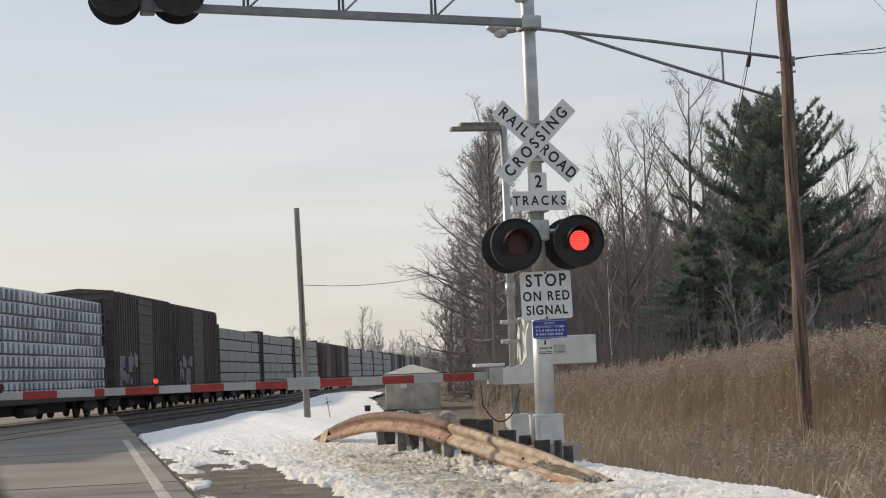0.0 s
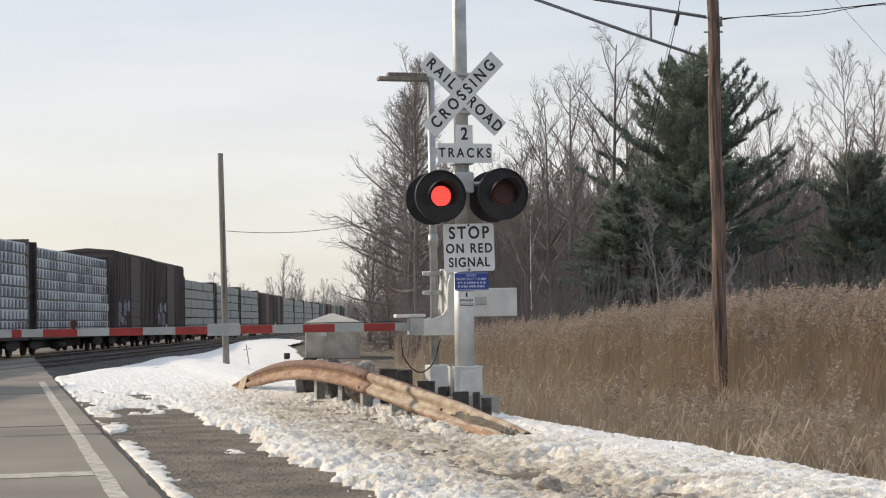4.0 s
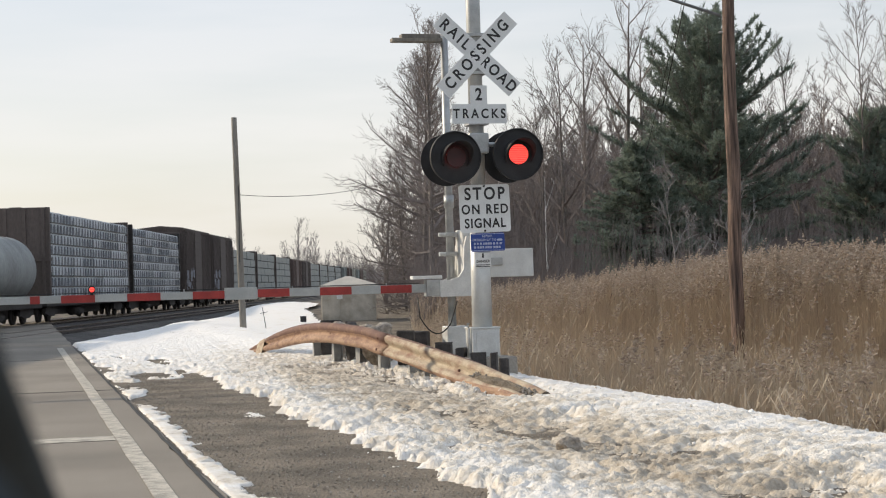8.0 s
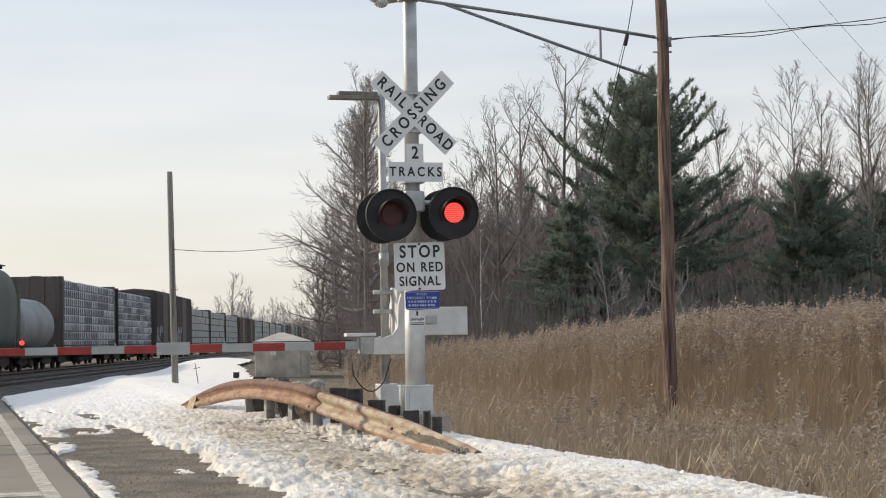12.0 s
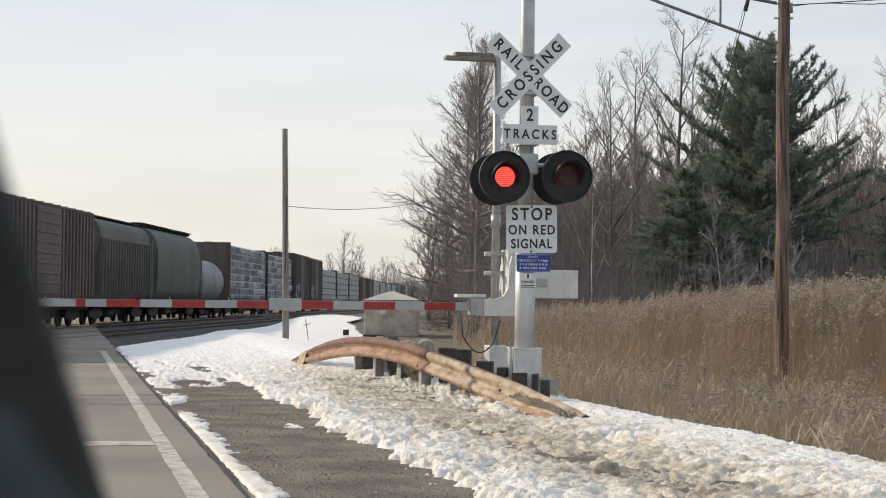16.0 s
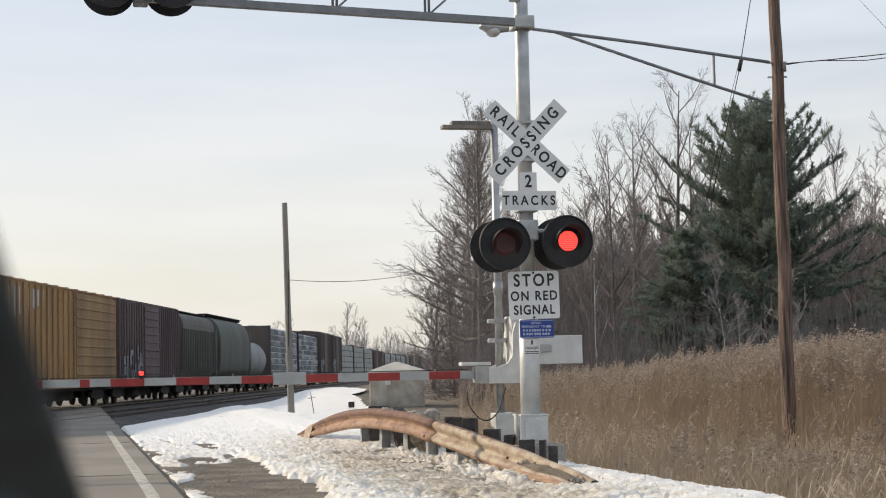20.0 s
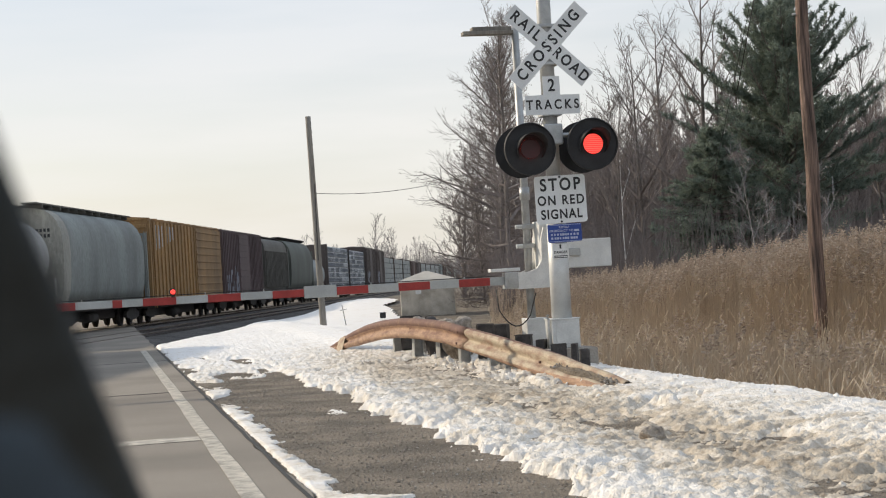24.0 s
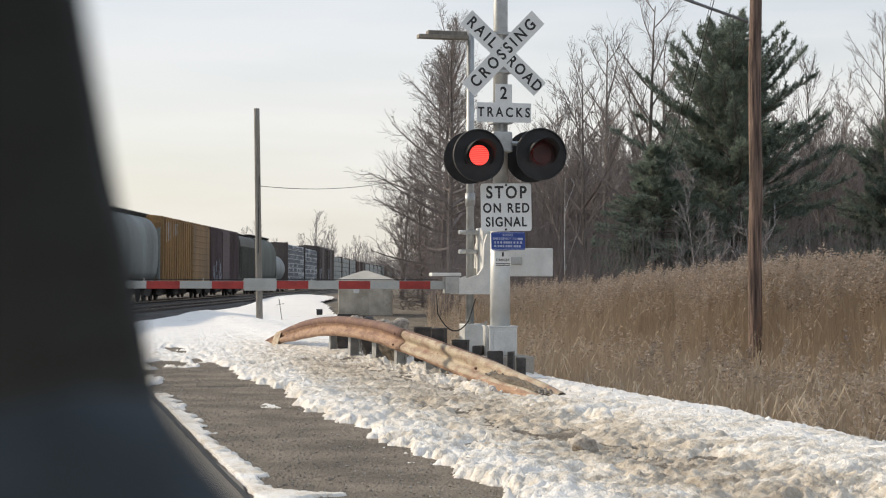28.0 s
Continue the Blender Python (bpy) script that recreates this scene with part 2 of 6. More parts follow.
# ---- mesh helpers ----
def part(name, bm, material, parent=None, label=""):
    me = bpy.data.meshes.new(name)
    if isinstance(bm, bmesh.types.BMesh):
        bm.to_mesh(me)
        bm.free()
    else:
        me.from_pydata(*bm)
    for m in material if isinstance(material, (list, tuple)) else [material]:
        me.materials.append(m)
    ob = new(name, me)
    ob.parent = parent
    if label:
        ob["label"] = label
    return ob


def thing(name, label, category, group="", kind="", at=None):
    ob = new(name)
    if at is not None:
        ob.matrix_basis = at
    return tagged(ob, label, category, group, kind)


def box(x0, x1, y0, y1, z0, z1, bevel=0.0, bm=None):
    bm = bm or bmesh.new()
    v = [bm.verts.new((x, y, z)) for x in (x0, x1) for y in (y0, y1) for z in (z0, z1)]
    fs = [bm.faces.new([v[i] for i in f]) for f in ((0, 1, 3, 2), (4, 6, 7, 5), (0, 4, 5, 1), (2, 3, 7, 6), (0, 2, 6, 4), (1, 5, 7, 3))]
    if bevel:
        bmesh.ops.bevel(bm, geom=list({e for f in fs for e in f.edges}), offset=bevel, segments=2, affect="EDGES", profile=0.5)
    return bm


def tube(p0, p1, r0, r1=None, n=12, bm=None, caps=True):
    bm = bm or bmesh.new()
    p0, p1 = Vector(p0), Vector(p1)
    q = (p1 - p0).to_track_quat("Z", "Y")
    rings = []
    for p, r in ((p0, r0), (p1, r0 if r1 is None else r1)):
        rings.append([bm.verts.new(p + q @ Vector((r * math.cos(a * math.tau / n), r * math.sin(a * math.tau / n), 0))) for a in range(n)])
    for k in range(n):
        f = bm.faces.new((rings[0][k], rings[0][(k + 1) % n], rings[1][(k + 1) % n], rings[1][k]))
        f.smooth = n > 6
    if caps:
        bm.faces.new(rings[0][::-1]), bm.faces.new(rings[1])
    return bm


def run(points, r, n=6, bm=None):
    """One bent tube through the points."""
    pts = [Vector(p) for p in points]
    rings = []
    for k, p in enumerate(pts):
        d = (pts[min(k + 1, len(pts) - 1)] - pts[max(k - 1, 0)]).normalized()
        a = d.cross(Vector((0.13, 0.31, 0.94))).normalized()
        b = d.cross(a)
        rings.append([p + r * (math.cos(j * math.tau / n) * a + math.sin(j * math.tau / n) * b) for j in range(n)])
    return loft(rings, bm=bm, smooth=True)


def loft(rings, close=True, bm=None, smooth=False, caps=True):
    """A skin over rings of points, each ring with the same count."""
    bm = bm or bmesh.new()
    vs = [[bm.verts.new(p) for p in r] for r in rings]
    n = len(vs[0])
    for a, b in zip(vs, vs[1:]):
        for k in range(n if close else n - 1):
            bm.faces.new((a[k], a[(k + 1) % n], b[(k + 1) % n], b[k])).smooth = smooth
    if caps and close:
        bm.faces.new(vs[0][::-1]), bm.faces.new(vs[-1])
    bmesh.ops.recalc_face_normals(bm, faces=bm.faces)
    return bm


def lettering(text, size, at, material, parent, spacing=1.0, name="lettering", tall=1.0):
    cu = bpy.data.curves.new(name, "FONT")
    cu.body, cu.size, cu.align_x, cu.align_y, cu.extrude, cu.space_character = text, size, "CENTER", "CENTER", 0.001, spacing * 1.16
    cu.offset = size * 0.024
    tmp = bpy.data.objects.new(name, cu)
    scene.collection.objects.link(tmp)
    me = bpy.data.meshes.new_from_object(tmp.evaluated_get(bpy.context.evaluated_depsgraph_get()))
    bpy.data.objects.remove(tmp)
    me.transform(at @ pose(0, 0, 0, 90, 0, 0) @ Matrix.Diagonal((0.86, tall, 1, 1)))
    bm = bmesh.new()
    bm.from_mesh(me)
    left = set(bm.verts)
    while left:  # every letter is a part of its own
        heap, found = [min(left, key=lambda v: v.co.x)], set()
        while heap:
            v = heap.pop()
            if v not in found:
                found.add(v)
                heap += [e.other_vert(v) for e in v.link_edges]
        left -= found
        index = {v: k for k, v in enumerate(found)}
        faces = {f for v in found for f in v.link_faces}
        part("letter", ([v.co[:] for v in index], [], [[index[v] for v in f.verts] for f in faces]), material, parent)
    bm.free()


def hash2(i, j, s):
    h = np.sin(i * 127.1 + j * 311.7 + s * 74.7) * 43758.5453
    return h - np.floor(h)


def vnoise(x, y, s=0):
    i, j = np.floor(x), np.floor(y)
    u, v = x - i, y - j
    u, v = u * u * (3 - 2 * u), v * v * (3 - 2 * v)
    a, b, c, d = hash2(i, j, s), hash2(i + 1, j, s), hash2(i, j + 1, s), hash2(i + 1, j + 1, s)
    return (a * (1 - u) + b * u) * (1 - v) + (c * (1 - u) + d * u) * v


def fbm(x, y, s=0, octaves=4):
    return sum(vnoise(x * 2**k, y * 2**k, s + k) / 2 ** (k + 1) for k in range(octaves)) / (1 - 0.5**octaves)


def step(a, b, x):
    t = np.clip((x - a) / (b - a), 0, 1)
    return t * t * (3 - 2 * t)


def grid_mesh(xs, ys, zf, keep=None):
    gx, gy = np.meshgrid(xs, ys)
    z = zf(gx, gy)
    v = np.stack([gx.ravel(), gy.ravel(), z.ravel()], 1)
    nx = len(xs)
    i, j = np.meshgrid(np.arange(nx - 1), np.arange(len(ys) - 1))
    k = (j * nx + i).ravel()
    f = np.stack([k, k + 1, k + nx + 1, k + nx], 1)
    if keep is not None:
        f = f[keep(v[f].mean(1))]
        used = np.unique(f)
        back = np.full(len(v), -1)
        back[used] = np.arange(len(used))
        v, f = v[used], back[f]
    return v.tolist(), [], f.tolist()


def smooth(ob):
    ob.data.polygons.foreach_set("use_smooth", [True] * len(ob.data.polygons))
    return ob


# ---- the plan: n runs across the road to the right, u along it ----
RA = radians(11.7)
N, R = (math.cos(RA), math.sin(RA)), (-math.sin(RA), math.cos(RA))


def road(n, u, z=0.0):
    return Vector((n * N[0] + u * R[0], n * N[1] + u * R[1], z))


def across(x, y):
    return x * N[0] + y * N[1], x * R[0] + y * R[1]


TRACK_X, TRACK_S = -17.6, 0.035  # centre of the far track: x = TRACK_X + TRACK_S * y


def off_track(x, y):
    return (x - TRACK_X - TRACK_S * y) / math.hypot(1, TRACK_S)


def ground_z(x, y):
    n, u = across(x, y)
    t = off_track(x, y)
    z = 0.04 * (fbm(x * 0.15, y * 0.15, 3) - 0.5)
    z = z * step(1.2, 2.5, n)
    ditch = step(6.1, 6.9, n + 0.10 * np.clip(14 - u, 0, 5) + 0.5 * (fbm(x * 0.3, y * 0.3, 9) - 0.5)) * (1 - step(44, 60, y))
    z = z - 0.95 * ditch
    z = z + 0.04 * step(3.0, 4.8, n) * (1 - ditch)
    bank = step(58, 78, y) * step(6.0, 9.5, t) * (1 - step(14.5, 19, t)) * step(7.5, 11, n)
    z = z + 0.32 * bank * (0.75 + 0.5 * fbm(x * 0.25, y * 0.25, 5))
    z = z - 0.02 - 0.35 * (1 - step(5.0, 7.6, np.abs(t - 1.6)))
    return z


def large_structure():
    near = np.concatenate([np.arange(-30, 20.01, 0.5)])
    xs = np.concatenate([[-2500, -900, -300, -120, -60], near, [30, 50, 90, 160, 300, 900, 2500]])
    ys = np.concatenate([[-2500, -600, -100, -30, -10], np.arange(0, 120.1, 0.75), [150, 200, 280, 400, 600, 1000, 2500]])
    g = part("ground", grid_mesh(xs, ys, ground_z), M_GRAVEL)
    tagged(smooth(g), "brown gravel and bare earth ground under patchy snow", "ground", kind="structure")

    # asphalt: two lanes, crosses the tracks
    bm = bmesh.new()
    rows = []
    for u in np.arange(-12, 130, 0.8):
        e = 1.135 + 0.025 * math.sin(u * 1.3) + 0.02 * math.sin(u * 3.1)
        rows.append([road(-6.9, u, -0.1), road(-6.9, u, 0.0), road(e, u, 0.0), road(e + 0.03, u, -0.1)])
    r = part("road", loft(rows, close=True), M_ASPH)
    tagged(r, "grey worn two-lane asphalt road leading to the railway crossing", "road", kind="structure")
    # edge line, stop line, crack lines
    rnd = random.Random(4)

    def strip(name, n0, n1, u0, u1, m, label, cuts=18):
        b = bmesh.new()
        long = abs(u1 - u0) > abs(n1 - n0)
        pts = []
        for k in range(cuts + 1):
            f = k / cuts
            w = 0.012 * (rnd.random() - 0.5)
            if long:
                u = u0 + (u1 - u0) * f
                pts.append([road(n0 + w, u, 0.002), road(n0 + w, u, 0.006), road(n1 + w, u, 0.006), road(n1 + w, u, 0.002)])
            else:
                n = n0 + (n1 - n0) * f
                pts.append([road(n, u0 + w, 0.002), road(n, u0 + w, 0.006), road(n, u1 + w, 0.006), road(n, u1 + w, 0.002)])
        ob = part(name, loft(pts, bm=b), m)
        return tagged(ob, label, "road marking", kind="structure")

    strip("edge_line", 0.735, 0.872, -6, 40, M_LINE, "worn white painted edge line on the asphalt", 60)
    strip("edge_crack", 1.105, 1.135, 7.5, 40, M_TAR, "dark crack along the broken edge of the asphalt", 90)
    strip("stop_line", -2.7, 0.73, 14.58, 15.02, M_LINE, "worn white stop line painted across the lane")
    strip("centre_line", -3.0, -2.85, -6, 13.9, M_LINE, "worn painted centre line on the asphalt", 30)
    for u in (22.1, 33.0, 9.0):
        b = bmesh.new()
        pts = []
        for k in range(24):
            n = -6.6 + k * 7.75 / 23
            w = 0.06 * (rnd.random() - 0.5)
            pts.append([road(n, u + w, 0.001), road(n, u + w, 0.0045), road(n, u + w + 0.05, 0.0045), road(n, u + w + 0.05, 0.001)])
        tagged(part("road_crack", loft(pts, bm=b), M_TAR), "dark sealed crack across the asphalt", "crack", kind="structure")

    # ballast and two tracks
    d = Vector((TRACK_S, 1, 0)).normalized()
    s = Vector((d.y, -d.x, 0))

    def on_track(t, y, z):
        p = Vector((TRACK_X, 0, 0)) + d * y + s * t
        return (p.x, p.y, z)

    rows = [[on_track(-4, y, -0.3), on_track(-3, y, -0.06), on_track(6.2 + 0.3 * math.sin(y * 0.9), y, -0.06), on_track(7.6 + 0.4 * math.sin(y * 1.7), y, -0.3)] for y in np.arange(-60, 900, 4.0)]
    tagged(part("track_bed", loft(rows), M_BALLAST), "dark stone ballast bed under two railway tracks", "track bed", kind="structure")
    for t0, nm in ((0, "far"), (4.3, "near")):
        tr = thing("railway_track", "steel railway track on dark sleepers in ballast", "railway track", "railway tracks", "structure")
        for side in (-0.75, 0.75):
            prof = [(-0.07, -0.16), (-0.07, -0.145), (-0.012, -0.12), (-0.012, -0.04), (-0.035, -0.03), (-0.035, 0), (0.035, 0), (0.035, -0.03), (0.012, -0.04), (0.012, -0.12), (0.07, -0.145), (0.07, -0.16)]
            part("rail", loft([[on_track(t0 + side + a, y, 0.02 + z) for a, z in prof] for y in (-60, 100, 300, 880)]), M_RAIL, tr)
        tie = None
        for k in range(150):
            y = 38 + k * 0.62
            if tie is None:
                tie = box(-1.3, 1.3, -0.11, 0.11, -0.2, -0.03)
                ob = part("sleeper", tie, M_TIE, tr)
                tie = ob.data
            else:
                ob = new("sleeper", tie)
                ob.parent = tr
            ob.matrix_basis = Matrix.Translation(on_track(t0, y, 0.0)) @ Matrix.Rotation(-math.atan(TRACK_S), 4, "Z")


def crumbs(x, y, s):
    """Round lumps of uneven size strewn over a unit grid, 0 to 1."""
    i, j = np.floor(x), np.floor(y)
    best = np.zeros_like(x)
    for di in (-1, 0, 1):
        for dj in (-1, 0, 1):
            a, b = i + di, j + dj
            r = 0.32 + 0.55 * hash2(a, b, s + 2)
            d2 = (x - a - hash2(a, b, s)) ** 2 + (y - b - hash2(a, b, s + 1)) ** 2
            best = np.maximum(best, np.sqrt(np.maximum(0, r * r - d2)))
    return best


def snow_cover():
    """Lies over the ground and sinks below it where the earth is bare."""

    def height(x, y):
        n, u = across(x, y)
        t = off_track(x, y)
        big, mid = fbm(x * 0.9, y * 0.9, 21), fbm(x * 2.6, y * 2.6, 25)
        lump, fine = fbm(x * 7.0, y * 7.0, 31, 3), fbm(x * 24, y * 24, 35, 2)
        jag = 0.30 * (fbm(u * 0.8, n * 0.9, 41) - 0.5) + 0.34 * (mid - 0.5) + 0.20 * (lump - 0.5) + 0.16 * (fine - 0.5)
        # thin icy ribbon left along the edge of the asphalt
        reach = 1.35 + 0.16 * (fbm(u * 0.9, 0 * u + 3.3, 47, 3) - 0.5) + 0.20 * (lump - 0.5) + 0.38 * np.exp(-(((u - 9.9) / 0.14) ** 2)) + 0.16 * step(17, 25, u)
        ribbon = step(1.16, 1.20, n + 0.03 * (lump - 0.5)) * (1 - step(reach - 0.05, reach + 0.03, n))
        ribbon = ribbon * (1 - step(17, 22, u) * step(0.52, 0.60, fbm(u * 1.1, n * 2.2, 49)))
        field = step(2.56, 2.74, n + jag + 0.12 * np.sin(u * 0.9) * step(14, 20, u))
        far = step(24.4, 26.4, u + 1.3 * (n - 2.2) + 5.5 * (mid - 0.5) + 3.0 * (big - 0.5)) * step(1.2, 1.5, n + 0.7 * jag)
        bare = step(0.57, 0.64, fbm(u * 0.30, n * 1.7, 57)) * (1 - step(2.2, 2.9, n)) * (1 - step(30, 38, u))
        far = far * (1 - bare)
        puddle = 0.62 * np.exp(-(((n - 2.22) / 0.17) ** 2) - (((u - 17.0) / 0.8) ** 2)) * step(0.36, 0.6, mid * 0.6 + lump * 0.5)
        a = np.maximum(np.maximum(np.maximum(ribbon, field), far), puddle)
        # wheel rut, worn to the mud, and the trodden mud along the guard rail
        c = n - 4.0 - 0.10 * np.sin(u * 0.7) - 0.6 * (mid - 0.5)
        rut = np.exp(-((c / 0.27) ** 2)) * (1 - step(16.5, 19, u)) * step(0.44, 0.56, 0.6 * fbm(u * 0.7, n * 2.2, 43) + 0.4 * mid + 0.03)
        c = n - 3.45 - 0.5 * (mid - 0.5)
        side = np.exp(-((c / 0.22) ** 2)) * (1 - step(20, 24, u)) * step(0.55, 0.65, 0.6 * fbm(u * 0.8, n * 2.6, 45) + 0.4 * mid)
        c = n - 4.68 - 0.5 * (mid - 0.5)
        mud = np.exp(-((c / 0.40) ** 2)) * step(16.6, 18.0, u) * (1 - step(25.5, 28, u)) * step(0.36, 0.48, 0.5 * mid + 0.5 * lump)
        a = a - 1.15 * rut - 1.0 * side - 1.25 * mud
        holes = step(0.60, 0.68, fbm(x * 1.9, y * 1.9, 55)) * (1 - step(4.6, 5.6, n)) * (1 - step(28, 36, u)) * step(2.7, 3.2, n)
        a = (a - 0.85 * holes) * step(7.6, 8.8, t)
        worn = np.clip(rut + side + mud + holes, 0, 1)
        a = np.clip(a, 0, 1)
        thin = ribbon * (n < 2.0) * (u < 24)
        calm = (1 - 0.60 * step(24, 44, u)) * (1 - 0.35 * step(4.5, 5.4, n)) * (1 - 0.8 * thin)
        rough = 0.032 * crumbs(x / 0.24, y / 0.24, 61) * (mid - 0.25) + 0.018 * crumbs(x / 0.085, y / 0.085, 64) + 0.020 * crumbs(x / 0.042, y / 0.042, 67) + 0.055 * (fine - 0.5) + 0.045 * (lump - 0.5) - 0.008
        z = 0.066 * a + a * rough * calm - 0.006 * thin * a + 0.07 * a * step(35, 44, u)
        z = z + 0.035 * a * np.exp(-(((n - 2.95) / 0.36) ** 2)) * (1 - step(20, 26, u)) + 0.05 * a * (big - 0.5)
        z = z + 0.06 * a * step(4.3, 5.0, n) * (1 - step(5.6, 6.2, n))
        z = z + worn * (1 - a) * (0.034 + 0.085 * (fine - 0.5) + 0.10 * (lump - 0.5))
        z = z - 0.075 * a * np.exp(-(((x - 1.5) / 0.34) ** 2) - (((y - 17.9) / 0.9) ** 2))  # round the foot of the guard rail
        return ground_z(x, y) - 0.04 + z

    def slab(ns, us, keep):
        v, e, f = grid_mesh(ns, us, lambda n, u: 0 * n, None)
        v = np.array(v)
        f = np.array(f)
        f = f[keep(v[f].mean(1))]
        used = np.unique(f)
        back = np.full(len(v), -1)
        back[used] = np.arange(len(used))
        v, f = v[used], back[f]
        x, y = v[:, 0] * N[0] + v[:, 1] * R[0], v[:, 0] * N[1] + v[:, 1] * R[1]
        return np.stack([x, y, height(x, y)], 1).tolist(), [], f.tolist()

    def dirty(c):
        return (c[:, 0] < 4.45) & (c[:, 0] > 3.15) & (c[:, 1] < 26)

    ns = np.arange(1.155, 7.0, 0.022)
    us = np.concatenate([np.arange(7.4, 13, 0.024), np.arange(13, 20, 0.042), np.arange(20, 34, 0.085), np.arange(34, 47, 0.13)])
    a = part("snow_bank", slab(ns, us, lambda c: ~dirty(c)), M_SNOW)
    tagged(smooth(a), "rough crumbly white old snow bank along the road shoulder", "snow", kind="stuff")
    b = part("slush", slab(ns, us, dirty), M_SNOW)
    tagged(smooth(b), "dirty brown trodden slush with mud in it", "slush", kind="stuff")

    def open_field(c):
        n, u = across(c[:, 0], c[:, 1])
        return (n > 1.16) & ((u > 46.8) | (n > 6.95) & (u > 33)) & (n < np.where(c[:, 1] > 46, 10.0 + 0.12 * np.clip(c[:, 1] - 58, 0, 40), 8.5) + 2.5 * (fbm(c[:, 0] * 0.10, c[:, 1] * 0.10, 91, 2) - 0.5)) & (off_track(c[:, 0], c[:, 1]) > 6.8)

    xs, ys = np.arange(-22, 12, 0.12), np.concatenate([np.arange(31.9, 75, 0.16), np.arange(75, 130, 0.4)])
    c = part("snow_field", grid_mesh(xs, ys, height, open_field), M_SNOW)
    tagged(smooth(c), "smooth snow field beside the railway tracks", "snow", kind="stuff")


def shoulder_stones():
    """Loose grit and pebbles on the bare shoulder."""
    rnd = np.random.default_rng(14)
    n = 20000
    u = 7.0 + 20 * rnd.random(n) ** 1.6
    c = 1.2 + 3.8 * rnd.random(n) ** 1.25
    x, y = c * N[0] + u * R[0], c * N[1] + u * R[1]
    z = ground_z(x, y)
    r = 0.0035 + 0.0075 * rnd.random(n) ** 3 + 0.010 * (rnd.random(n) > 0.992)
    base = np.array([[1, 0, 0], [0, 1, 0], [-1, 0, 0], [0, -1, 0], [0, 0, 0.8], [0, 0, -0.6]], float)
    turn = rnd.random(n) * math.tau
    v = base[None] * (r[:, None, None] * rnd.uniform(0.7, 1.4, (n, 6, 1)))
    vx = v[..., 0] * np.cos(turn)[:, None] - v[..., 1] * np.sin(turn)[:, None] + x[:, None]
    vy = v[..., 0] * np.sin(turn)[:, None] + v[..., 1] * np.cos(turn)[:, None] + y[:, None]
    v = np.stack([vx, vy, v[..., 2] + z[:, None] + 0.004], -1).reshape(-1, 3)
    tri = np.array([[0, 1, 4], [1, 2, 4], [2, 3, 4], [3, 0, 4], [1, 0, 5], [2, 1, 5], [3, 2, 5], [0, 3, 5]])
    f = (np.arange(n)[:, None, None] * 6 + tri[None]).reshape(-1, 3)
    tagged(part("shoulder_stones", (v.tolist(), [], f.tolist()), M_STONE), "loose grey-brown grit and small stones on the shoulder", "gravel", kind="stuff")


def snow_clods():
    """Crumbs and clods of frozen snow thrown aside by the plough."""
    rnd = np.random.default_rng(23)
    n = 1500
    u = 8.0 + 22 * rnd.random(n) ** 1.5
    c = np.where(rnd.random(n) < 0.45, 2.8 + 0.5 * rnd.random(n), 4.5 + 1.4 * rnd.random(n))
    x, y = c * N[0] + u * R[0], c * N[1] + u * R[1]
    z = ground_z(x, y)
    r = 0.005 + 0.014 * rnd.random(n) ** 3 + 0.025 * (rnd.random(n) > 0.995)
    ico = bmesh.new()
    bmesh.ops.create_icosphere(ico, subdivisions=1, radius=1.0)
    base = np.array([v.co[:] for v in ico.verts])
    tri = np.array([[v.index for v in f.verts] for f in ico.faces])
    ico.free()
    v = base[None] * (r[:, None, None] * rnd.uniform(0.6, 1.35, (n, len(base), 1)))
    v = v + np.stack([x, y, z + 0.02 + 0.03 * rnd.random(n) + 0.05 * step(4.4, 5.2, c) * (1 - step(5.6, 6.2, c))], 1)[:, None]
    f = (np.arange(n)[:, None, None] * len(base) + tri[None]).reshape(-1, 3)
    m = island_mat("snow_clod", [(0.84, 0.82, 0.79), (0.78, 0.74, 0.68), (0.86, 0.85, 0.83), (0.55, 0.48, 0.39), (0.80, 0.78, 0.74)], 0.75)
    tagged(smooth(part("snow_clods", (v.reshape(-1, 3).tolist(), [], f.tolist()), m)), "frozen white and dirty snow crumbs on the bank", "snow", kind="stuff")


large_structure()
snow_cover()
snow_clods()
shoulder_stones()


# ---- crossing signal on its tall mast ----
MAST = pose(1.31, 21.4, 0, 0, 0, 11.7)
LENSES = []  # (object, centre, phase)


